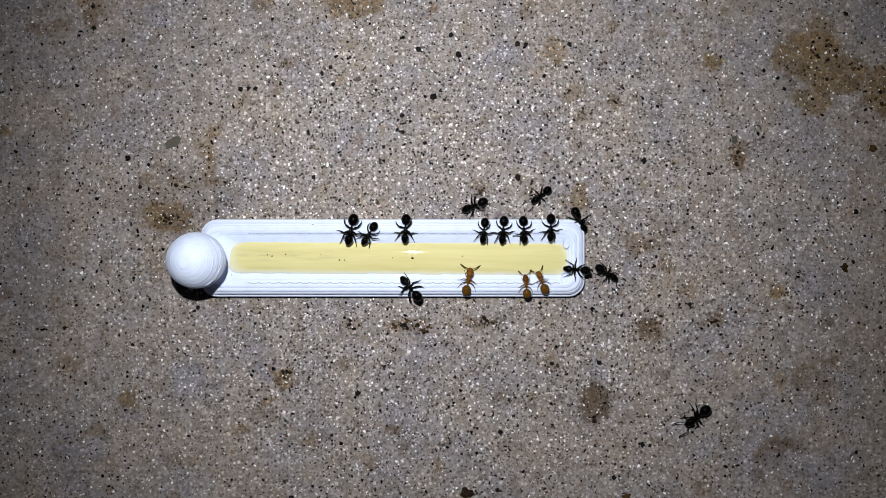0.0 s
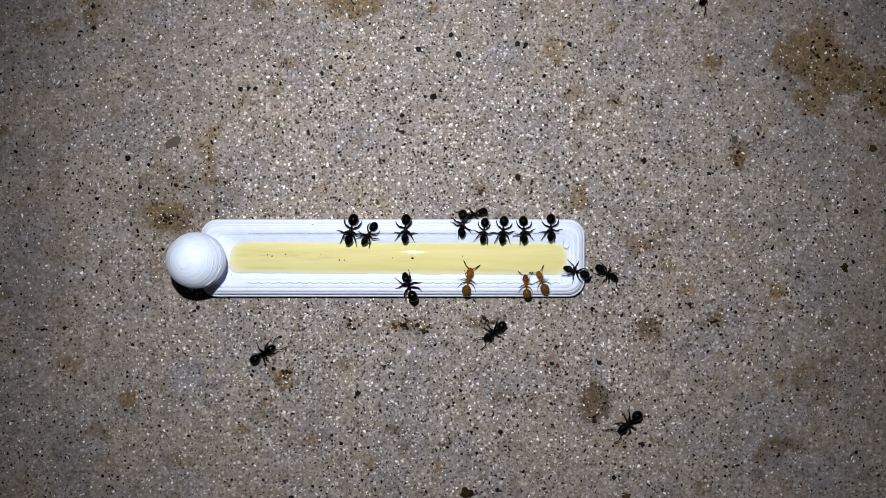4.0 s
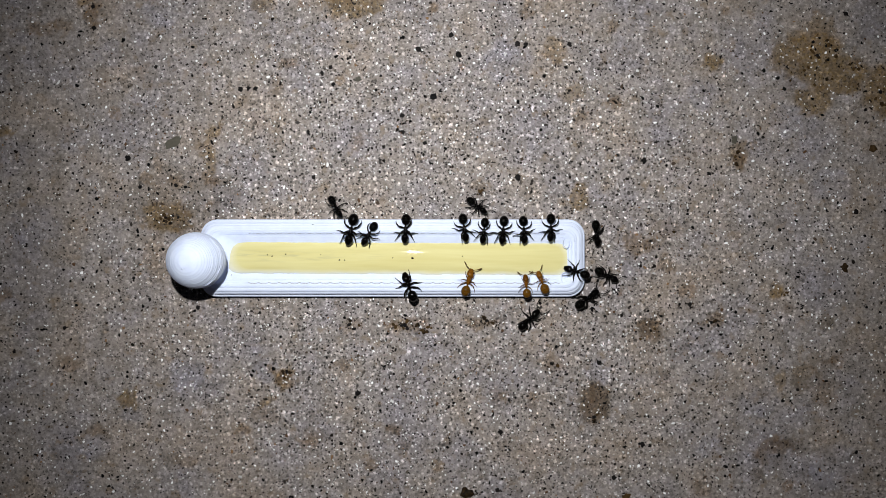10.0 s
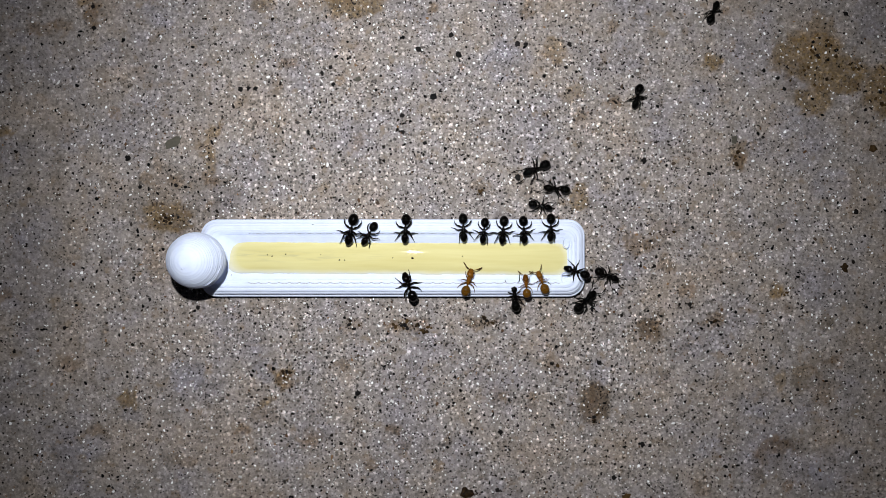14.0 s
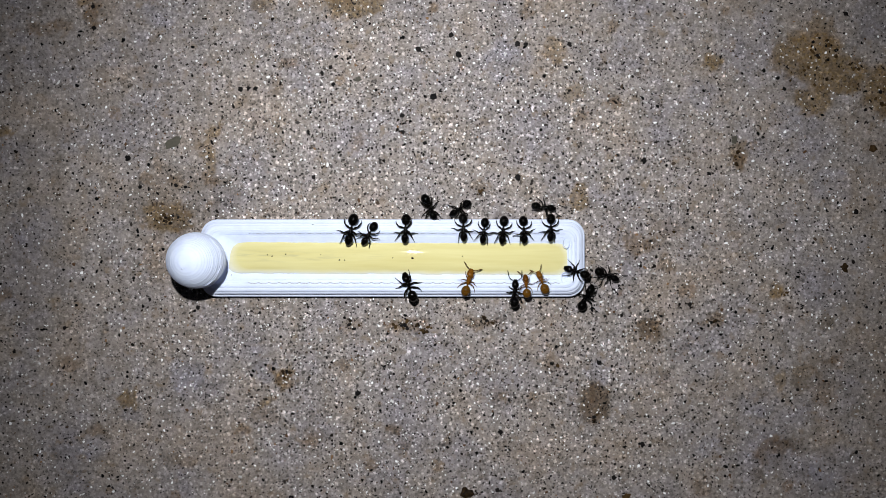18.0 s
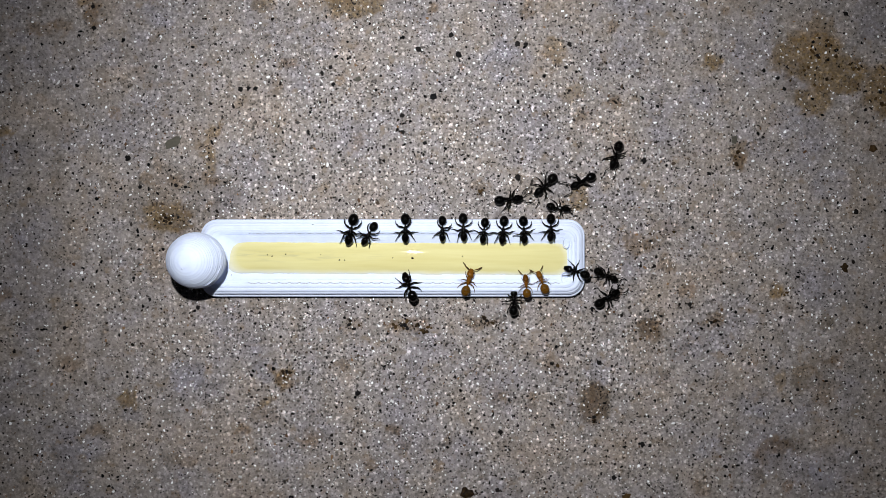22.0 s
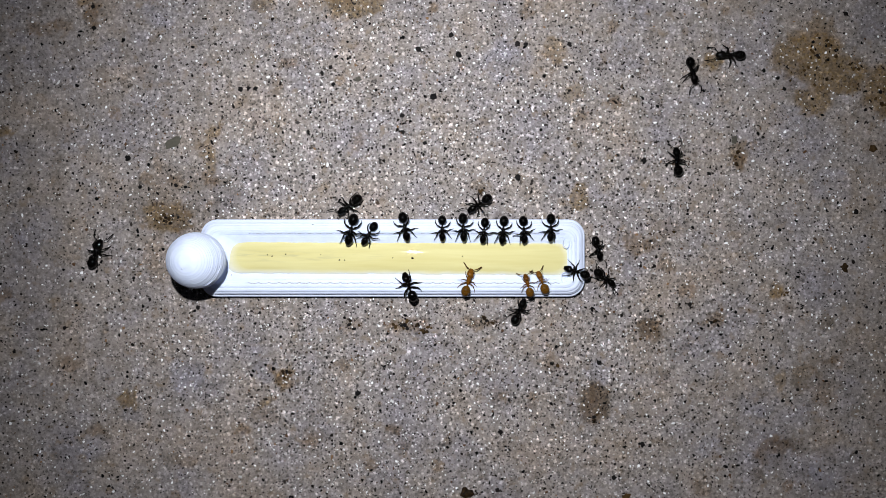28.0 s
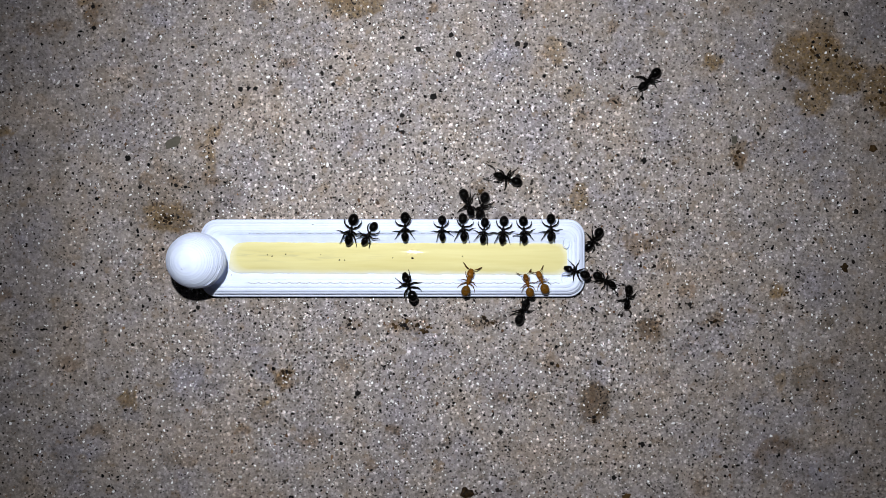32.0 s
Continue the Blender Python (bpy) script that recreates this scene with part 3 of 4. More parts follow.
def pool_outline(x0, x1, y0, y1, left, right, z, raggedness, count=220):
    """A rounded outline, even steps apart, with the slightly ragged margin of a drying liquid."""
    left, right = (max(0.02, min(q, (y1 - y0) / 2 - 0.01)) for q in (left, right))
    pts = []
    for cx, cy, a0, q in ((x1 - right, y1 - right, 0, right), (x0 + left, y1 - left, 90, left), (x0 + left, y0 + left, 180, left), (x1 - right, y0 + right, 270, right)):
        pts += [(cx + q * math.cos(radians(a0 + 9 * k)), cy + q * math.sin(radians(a0 + 9 * k))) for k in range(11)]
    pts = np.array(pts + pts[:1])
    along = np.concatenate([[0], np.cumsum(np.hypot(*np.diff(pts, axis=0).T))])
    steps = np.linspace(0, along[-1], count, endpoint=False)
    ring = []
    for x, y in zip(np.interp(steps, along, pts[:, 0]), np.interp(steps, along, pts[:, 1])):
        ragged = noise.noise(Vector((x * 0.55, y * 1.3, 3.0))) * 0.16 + noise.noise(Vector((x * 1.9, y * 1.9, 8.0))) * 0.07
        ragged *= raggedness
        ring.append((x + 0.8 * ragged, y + ragged * (1 if y > (y0 + y1) / 2 else -1), z))
    return ring


def build_syrup():
    """A low crowned pool: thin at its margin, so that the white shows through there."""
    x0, x1, y0, y1 = -30.3, 17.9, -3.54, 0.94
    rows = [(-0.3, 0.8), (-0.1, 1.14), (0.15, 1.20), (0.45, 1.34), (0.8, 1.45), (1.2, 1.53), (1.6, 1.563), (2.0, 1.580), (2.18, 1.583)]
    bm = bmesh.new()
    skin(bm, [pool_outline(x0 + d * 3.6, x1 - d * 2.6, y0 + d, y1 - d, 2.2 - 0.4 * d, 2.0 - 0.4 * d, z, max(0, 1 - d / 1.3)) for d, z in rows])
    depth = [min(1.0, max(0.0, (z - 1.14) / 0.10)) for d, z in rows for k in range(220)]
    middle = pose(0, (y0 + y1) / 2 * MM, 1.5 * MM)
    ob = part("yellow_syrup", scaled(bm), SYRUP, at=middle @ pose(18 * MM, 0, 0, -3.5, 0, -0.48) @ pose(-18 * MM, 0, 0) @ middle.inverted())
    layer = ob.data.attributes.new("depth", "FLOAT", "POINT")
    layer.data.foreach_set("value", depth)
    tagged(ob, "pool of glossy pale yellow syrup in the trough", "syrup")


def build_specks():
    """Dark crumbs afloat on the syrup and stuck on the rim."""
    mesh = pebble_mesh(DARK_STONE, 3)
    for x, y, z, r in ((-4.25, -1.25, 1.62, 0.2), (-14.4, -1.55, 1.60, 0.14), (-13.7, -1.55, 1.60, 0.12), (-23.8, -1.0, 1.60, 0.13), (-24.4, -0.8, 1.60, 0.1),
                       (-21.9, -0.75, 1.60, 0.13), (-7.0, -1.25, 1.60, 0.1), (-18.0, 3.4, 2.1, 0.11), (-29.3, -3.6, 2.0, 0.1), (-17.0, -0.8, 1.60, 0.1), (2.7, -1.0, 1.60, 0.1)):
        ob = new("crumb", mesh)
        ob.matrix_basis = pose(x * MM, y * MM, z * MM, 0, 0, x * 50)
        ob.scale = (r * 0.75, r * 0.6, r * 0.7)
        tagged(ob, "tiny dark crumb in the yellow syrup", "crumb", "crumbs in the feeder")


# ---- ants ----
ANT_SIZES = {"a1": 1.15, "a2": 0.94, "a3": 1.05, "a4": 1.01, "a5": 0.92, "a6": 1.01, "a7": 0.99, "a8": 0.99, "a9": 1.09, "o1": 0.99, "o2": 0.80, "o3": 0.79, "a13": 0.96, "a14": 0.93, "m1": 0.87, "m2": 0.88, "m3": 0.99, "m4": 0.94, "n1": 1.03, "n2": 0.92, "n3": 1.06, "n4": 0.98, "n5": 1.02, "n6": 1.02, "l1": 1.03, "l2": 1.07, "d1": 1.09}


STRIDING = (((0.46, 0.16), (0.85, 0.72), (1.3, 0.98), (1.68, 1.1)), ((0.16, 0.18), (0.12, 0.84), (0.0, 1.32), (0.1, 1.76)), ((-0.12, 0.16), (-0.6, 0.74), (-1.05, 1.04), (-1.62, 1.28)))
DRINKING = (((0.46, 0.16), (0.72, 0.62), (1.3, 0.80), (1.95, 1.02)), ((0.16, 0.18), (0.34, 0.76), (0.12, 1.28), (0.06, 1.74)), ((-0.12, 0.16), (-0.55, 0.80), (-0.98, 1.04), (-1.35, 1.02)))
STRADDLING = (((0.46, 0.16), (0.74, 0.52), (1.05, 0.66), (1.4, 0.86)), ((0.16, 0.18), (0.26, 0.66), (0.06, 1.08), (0.0, 1.5)), ((-0.12, 0.16), (-0.46, 0.72), (-0.9, 0.96), (-1.4, 1.1)))


# heights of ankle and toe under the hip: on flat ground, and up on the feeder's rim
ON_GROUND = ((-0.35, -0.64),) * 3
ON_RIM = ((-0.05, -0.42), (0.12, -0.14), (0.10, -0.16))
# amber ants swollen with syrup
FULL_GASTERS = {"o1": 1.02, "o2": 1.14, "o3": 1.25}


def make_ant(name, label, body, gaster_paint, leg_paint, legs, feeler, footing):
    ant = tagged(new(name), label, "ant", "ants at the feeder")
    Z = 0.85
    slim = 0.72 if name == "amber_ant" else 1.0
    bm = bmesh.new()
    loaf(bm, [(0.66, 0.10, 0.08, 0.0), (0.62, 0.22, 0.17, 0.01), (0.46, 0.33, 0.27, 0), (0.2, 0.45, 0.36, 0), (-0.1, 0.51, 0.4, 0), (-0.34, 0.47, 0.37, 0.02), (-0.52, 0.32, 0.28, 0.04), (-0.61, 0.13, 0.12, 0.05)])
    head = part("head", scaled(bm), body, ant, at=pose(1.28 * MM, 0, (Z + 0.02) * MM, 0, 16 if footing is ON_RIM else 10, 0))
    for s in (-1, 1):
        bm = bmesh.new()
        bmesh.ops.create_icosphere(bm, subdivisions=2, radius=0.1)
        part("eye", scaled(bm), BLACK_SHELL, head, at=pose(0.02 * MM, s * 0.38 * MM, 0.2 * MM))
        bm = bmesh.new()
        tube(bm, [(0.0, 0, 0), (0.09, s * 0.02, -0.05), (0.15, -s * 0.08, -0.08)], [0.08, 0.07, 0.02], 6)
        part("mandible", scaled(bm), gaster_paint, head, at=pose(0.56 * MM, s * 0.13 * MM, -0.06 * MM))
        bm = bmesh.new()
        tube(bm, [(x, s * y, z) for x, y, z in feeler], [slim ** -0.7 * r for r in (0.055, 0.05, 0.045, 0.06, 0.058, 0.068, 0.045)], 6)
        part("antenna", scaled(bm), AMBER_FEELER if name == "amber_ant" else leg_paint, head, at=pose(0.38 * MM, s * 0.16 * MM, 0.1 * MM))
    bm = bmesh.new()
    loaf(bm, [(0.78, 0.09, 0.1, 0), (0.70, 0.2, 0.2, 0.02), (0.5, 0.35, 0.34, 0.08), (0.25, 0.33, 0.34, 0.1), (0.05, 0.22, 0.26, 0.06), (-0.12, 0.25, 0.27, 0.06),
              (-0.32, 0.2, 0.24, 0.02), (-0.46, 0.12, 0.14, -0.06), (-0.52, 0.06, 0.07, -0.1)], 12)
    part("thorax", scaled(bm), body, ant, at=pose(0.05 * MM, 0, Z * MM))
    bm = bmesh.new()
    loaf(bm, [(-0.14, 0.06, 0.07, 0), (-0.03, 0.11, 0.18, 0.08), (0.05, 0.10, 0.18, 0.08), (0.16, 0.06, 0.07, 0)], 10)
    part("petiole", scaled(bm), body, ant, at=pose(-0.56 * MM, 0, (Z - 0.08) * MM))

    def girth(u):
        return math.sin(math.pi * (0.035 + 0.93 * u)) ** 0.45

    bm = bmesh.new()
    loaf(bm, [(0.66 - 1.42 * k / 12, 0.63 * girth(k / 12) * (0.98 if k in (4, 7, 10) else 1), 0.58 * girth(k / 12), 0.02) for k in range(13)], 18)
    gaster = part("gaster", scaled(bm), gaster_paint, ant, at=pose(-1.22 * MM, 0, (Z - 0.14) * MM, 0, -15, 0) if footing is ON_RIM else pose(-1.24 * MM, 0, (Z + 0.03) * MM))
    for k in (4, 7, 10):
        w = girth(k / 12)
        bm = bmesh.new()
        ring = [(0.67 - 1.42 * k / 12, 0.633 * w * math.cos(a), 0.02 + 0.583 * w * math.sin(a)) for a in np.arange(0, 6.5, 0.3)]
        tube(bm, ring, [0.034 if name == "amber_ant" else 0.014] * len(ring), 4)
        part("segment_edge", scaled(bm), AMBER_FEELER if name == "amber_ant" else leg_paint, gaster)
    for (hip, knee, ankle, toe), (low, lowest) in zip(legs, footing):
        for s in (-1, 1):
            hx, hy = hip[0], hip[1] * s
            k = Vector((knee[0] - hx, knee[1] * s - hy, 0.38))
            a = Vector((ankle[0] - hx, ankle[1] * s - hy, low))
            t = Vector((toe[0] - hx, toe[1] * s - hy, lowest))
            bm = bmesh.new()
            tube(bm, [(0, 0, -0.05), k * 0.18, k * 0.5, k * 0.85, k], [slim * r for r in (0.14, 0.115, 0.135, 0.105, 0.075)], 7)
            leg = part("leg", scaled(bm), leg_paint, ant, at=pose(hx * MM, hy * MM, (Z - 0.16) * MM))
            bm = bmesh.new()
            tube(bm, [k, k.lerp(a, 0.5), a], [slim * r for r in (0.075, 0.095, 0.065)], 6)
            tube(bm, [a, a.lerp(t, 0.5) + Vector((0, 0, -0.04)), t], [slim * r for r in (0.055, 0.048, 0.034)], 5)
            part("shin", scaled(bm), leg_paint, leg)
    return ant


def build_ants():
    """All ants by their key, copied from one black and one amber ant."""
    searching = ((0, 0, 0), (0.1, 0.12, 0.06), (0.4, 0.5, 0.16), (0.58, 0.68, 0.12), (0.78, 0.74, 0.06), (1.2, 0.8, -0.1), (1.58, 0.84, -0.3))
    tucked = ((0, 0, 0), (0.04, 0.06, 0.0), (-0.06, 0.14, -0.05), (-0.15, 0.2, -0.14), (-0.1, 0.2, -0.22), (-0.02, 0.16, -0.36), (0.04, 0.1, -0.5))
    spread = ((0, 0, 0), (0.08, 0.12, 0.06), (0.22, 0.42, 0.14), (0.28, 0.56, 0.14), (0.36, 0.66, 0.1), (0.62, 0.92, 0.02), (0.88, 1.18, -0.1))
    black = make_ant("black_ant", "glossy black ant walking on the concrete", BLACK_SHELL, BLACK_SHELL, BLACK_LEG, STRIDING, searching, ON_GROUND)
    drinker = make_ant("black_ant", "glossy black ant drinking at the edge of the white feeder", BLACK_SHELL, BLACK_SHELL, BLACK_LEG, DRINKING, tucked, ON_RIM)
    amber = make_ant("amber_ant", "amber-yellow ant drinking at the white feeder", AMBER_SHELL, AMBER_DARK, AMBER_LEG, STRADDLING, spread, ON_RIM)
    made = {}
    rng = random.Random(11)
    for key, size in ANT_SIZES.items():
        source = drinker if key == "n2" else black if key == "a14" else {"o": amber, "a": drinker}.get(key[0], black)
        ob = copy_thing(source, pose(0, 0, 0)) if source in made.values() else source
        ob.scale = (size, size, size)
        for child in ob.children:
            if child.name.startswith("leg"):
                child.matrix_basis = child.matrix_basis @ pose(0, 0, 0, 0, 0, rng.uniform(-17, 17))
            if child.name.startswith("gaster") and key in FULL_GASTERS:
                child.scale = [FULL_GASTERS[key]] * 3
                child.location.x -= (FULL_GASTERS[key] - 1) * 0.45 * MM
        made[key] = ob
    return made


def stand(x, y, z, heading, pitch=0):
    """An ant's pose in mm: over (x, y), its feet at height z, facing heading degrees, its nose up by pitch."""
    body = Vector((0, 0, 0.85 * MM))
    return pose(x * MM, y * MM, z * MM + body.z, 0, 0, heading) @ pose(0, 0, 0, 0, -pitch, 0) @ Matrix.Translation(-body)


def crawl(ant, rows):
    """Key an ant's way, the swing of its legs by the distance it goes, and its feelers."""
    walk(ant, rows)
    rng = random.Random(len(rows) + int(1e5 * abs(rows[0][1].translation.x)))
    times = [0.0]
    for (t0, a), (t1, b) in zip(rows, rows[1:]):
        gone = (b.translation - a.translation).length / MM
        turn = abs((a.inverted() @ b).to_euler().z) * 1.3
        beats = int((gone + turn) / 1.5) if gone + turn > 0.6 else 0
        beats = min(beats, int((t1 - t0) * 15))
        times += [t0 + (t1 - t0) * (k + 1) / beats for k in range(beats)]
    if times[-1] < 32:
        times.append(32.0)
    legs = [c for c in ant.children if c.name.startswith("leg")]
    if len(times) > 3:
        for i, leg in enumerate(legs):
            rest = leg.matrix_basis.copy()
            side = 1 if (i % 2) == (i // 2 % 2) else -1
            turn = 1 if i % 2 else -1
            walk(leg, [(t, rest @ pose(0, 0, 0, 0, 0, turn * side * 16 * (1 if k % 2 else -1))) for k, t in enumerate(times)])
    head = [c for c in ant.children if c.name.startswith("head")][0]
    for feeler in [c for c in head.children if c.name.startswith("antenna")]:
        rest = feeler.matrix_basis.copy()
        rows, t = [], 0.0
        while t < 32:
            rows.append((t, rest @ pose(0, 0, 0, 0, rng.uniform(-8, 8), rng.uniform(-16, 16))))
            t += rng.uniform(0.5, 1.4)
        walk(feeler, rows + [(32.0, rest)])


build_ground()
scatter_sand("dark_sand_grains", "black and dark brown sand grains set in concrete", DARK_SAND, 17000, 0.08, 0.045, 0.24, 7)
scatter_sand("quartz_sand_grains", "white glinting quartz grains set in concrete", PALE_SAND, 7500, 0.085, 0.036, 0.22, 8)
scatter_sand("mixed_sand_grains", "grey and tan sand grains set in concrete", MIXED_SAND, 2500, 0.09, 0.05, 0.3, 9)
build_pebbles()
build_feeder()
build_syrup()
build_specks()
ants = build_ants()


def motions():
    crawl(ants["a1"], [
        (0, stand(-12.70, 2.63, 1.38, -103, -3)),
        (32, stand(-12.70, 2.63, 1.38, -103, -3)),
    ])
    crawl(ants["a2"], [
        (0, stand(-10.22, 2.06, 1.43, -122, -3)),
        (32, stand(-10.22, 2.06, 1.43, -122, -3)),
    ])
    crawl(ants["a3"], [
        (0, stand(-5.18, 2.74, 1.38, -93, -3)),
        (20, stand(-5.18, 2.74, 1.38, -93, -3)),
        (21, stand(-5.20, 2.81, 1.38, -90, -3)),
        (27.5, stand(-5.20, 2.81, 1.38, -90, -3)),
        (28, stand(-5.29, 3.03, 1.38, -79, -3)),
        (29, stand(-5.27, 3.01, 1.38, -91, -3)),
        (30, stand(-5.25, 3.01, 1.38, -90, -3)),
        (32, stand(-5.25, 3.01, 1.38, -90, -3)),
    ])
    crawl(ants["a4"], [
        (0, stand(4.42, 6.08, 0, -156)),
        (0.5, stand(5.18, 6.08, 0, -108)),
        (1, stand(4.60, 5.64, 0, -128)),
        (1.5, stand(4.81, 6.08, 0, -114)),
        (2, stand(3.24, 6.24, 0, -175)),
        (2.5, stand(2.73, 5.59, 0, -107)),
        (3, stand(2.71, 4.19, 1.38, -91, -3)),
        (3.5, stand(2.69, 3.67, 1.38, -92, -3)),
        (6, stand(2.71, 2.94, 1.38, -91, -3)),
        (7, stand(2.82, 2.90, 1.38, -86, -3)),
        (9, stand(2.99, 2.81, 1.38, -79, -3)),
        (10, stand(2.93, 2.88, 1.38, -82, -3)),
        (11, stand(2.84, 2.85, 1.38, -86, -3)),
        (17, stand(2.82, 2.94, 1.38, -88, -3)),
        (32, stand(2.80, 2.92, 1.38, -87, -3)),
    ])
    crawl(ants["a5"], [
        (0, stand(5.65, 2.48, 1.45, -97, -3)),
        (32, stand(5.65, 2.48, 1.45, -97, -3)),
    ])
    crawl(ants["a6"], [
        (0, stand(8.32, 2.57, 1.38, -95, -3)),
        (32, stand(8.32, 2.57, 1.38, -95, -3)),
    ])
    crawl(ants["a7"], [
        (0, stand(11.17, 2.59, 1.39, -87, -3)),
        (32, stand(11.17, 2.59, 1.39, -87, -3)),
    ])
    crawl(ants["a8"], [
        (0, stand(14.90, 2.90, 1.39, -91, -3)),
        (32, stand(14.90, 2.90, 1.39, -91, -3)),
    ])
    crawl(ants["a9"], [
        (0, stand(-4.48, -5.43, 1.38, 130, -3)),
        (0.5, stand(-4.53, -5.28, 1.38, 123, -3)),
        (1, stand(-4.55, -5.15, 1.38, 117, -3)),
        (2, stand(-4.68, -5.21, 1.38, 110, -3)),
        (32, stand(-4.68, -5.21, 1.38, 110, -3)),
    ])
    crawl(ants["o1"], [
        (0, stand(3.48, -4.45, 1.39, 79, -3)),
        (9, stand(3.48, -4.45, 1.39, 79, -3)),
        (10, stand(3.48, -4.56, 1.39, 75, -3)),
        (32, stand(3.48, -4.56, 1.39, 75, -3)),
    ])
    crawl(ants["o2"], [
        (0, stand(11.50, -5.04, 1.55, 95, -3)),
        (23, stand(11.50, -5.04, 1.55, 95, -3)),
        (24, stand(11.67, -4.97, 1.55, 100, -3)),
        (30, stand(11.72, -4.93, 1.55, 105, -3)),
        (32, stand(11.72, -4.93, 1.55, 105, -3)),
    ])
    crawl(ants["o3"], [
        (0, stand(13.65, -4.47, 1.56, 112, -3)),
        (32, stand(13.65, -4.47, 1.56, 112, -3)),
    ])
    crawl(ants["a13"], [
        (0, stand(18.47, -2.85, 1.42, 175, -3)),
        (2, stand(18.42, -2.93, 1.42, 169, -3)),
        (3, stand(18.40, -3.11, 1.42, 162, -3)),
        (6, stand(18.47, -3.15, 1.42, 161, -3)),
        (32, stand(18.47, -3.15, 1.42, 161, -3)),
    ])
    crawl(ants["a14"], [
        (0, stand(23.01, -3.38, 0, -33)),
        (8, stand(23.01, -3.40, 0, -32)),
        (9, stand(22.83, -3.56, 0, -30)),
        (10, stand(22.99, -3.69, 0, -28)),
        (20, stand(23.05, -3.67, 0, -23)),
        (24, stand(22.76, -3.69, 0, -27)),
        (25.5, stand(22.76, -3.71, 0, -26)),
        (28, stand(22.74, -4.07, 0, -38)),
        (29, stand(22.83, -4.25, 0, -46)),
        (30, stand(22.54, -4.23, 0, -39)),
        (31, stand(22.74, -4.38, 0, -32)),
        (32, stand(22.72, -4.38, 0, -31)),
    ])
    crawl(ants["m1"], [
        (0, stand(13.75, 7.55, 0, -142)),
        (0.5, stand(9.22, 6.63, 0, -156)),
        (1, stand(10.28, 5.75, 0, -112)),
        (1.5, stand(10.08, 5.71, 0, -117)),
        (2, stand(8.18, 6.79, 0, -178)),
        (2.5, stand(6.83, 5.71, 0, -148)),
        (3, stand(5.11, 5.41, 0, -170)),
        (3.5, stand(4.94, 4.91, 0, -169)),
        (5.5, stand(1.87, 5.65, 0, -143)),
        (5.75, stand(1.51, 6.23, 0, -183)),
        (6, stand(1.15, 6.82, 0, -223)),
        (6.5, stand(-0.46, 8.04, 0, -214)),
        (7, stand(-4.53, 6.97, 0, -178)),
        (7.5, stand(-7.63, 6.44, 0, -161)),
        (8, stand(-8.63, 6.64, 0, -192)),
        (8.5, stand(-13.63, 7.00, 0, -191)),
        (8.7, stand(-15.48, 7.45, 0, -199)),
        (9, stand(-15.88, 7.17, 0, -184)),
        (9.2, stand(-17.24, 7.45, 0, -193)),
        (9.3, stand(-17.76, 7.65, 0, -190)),
        (9.5, stand(-17.76, 7.69, 0, -189)),
        (9.6, stand(-16.92, 7.25, 0, -168)),
        (9.7, stand(-16.48, 6.77, 0, -130)),
        (9.8, stand(-16.48, 6.40, 0, -100)),
        (10, stand(-15.08, 5.88, 0, -62)),
        (10.3, stand(-12.00, 5.72, 0, -17)),
        (10.5, stand(-8.36, 5.95, 0, -22)),
        (11, stand(-0.94, 5.88, 0, -16)),
        (11.5, stand(5.12, 5.71, 0, 19)),
        (12, stand(9.18, 9.22, 0, 28)),
        (12.3, stand(15.09, 9.54, 0, -7)),
        (12.5, stand(20.70, 10.59, 0, 9)),
        (12.7, stand(23.66, 14.10, 0, 60)),
        (13, stand(25.82, 16.57, 0, 53)),
        (13.3, stand(30.63, 21.13, 0, 63)),
        (13.5, stand(31.99, 26.62, 0, 68)),
        (13.7, stand(33.30, 27.40, 0, 62)),
        (14, stand(37.98, 33.29, 0, 68)),
        (14.3, stand(40.30, 37.80, 0, 62)),
        (14.6, stand(42.36, 41.29, 0, 67)),
        (32, stand(56.50, 72.00, 0, 65)),
    ])
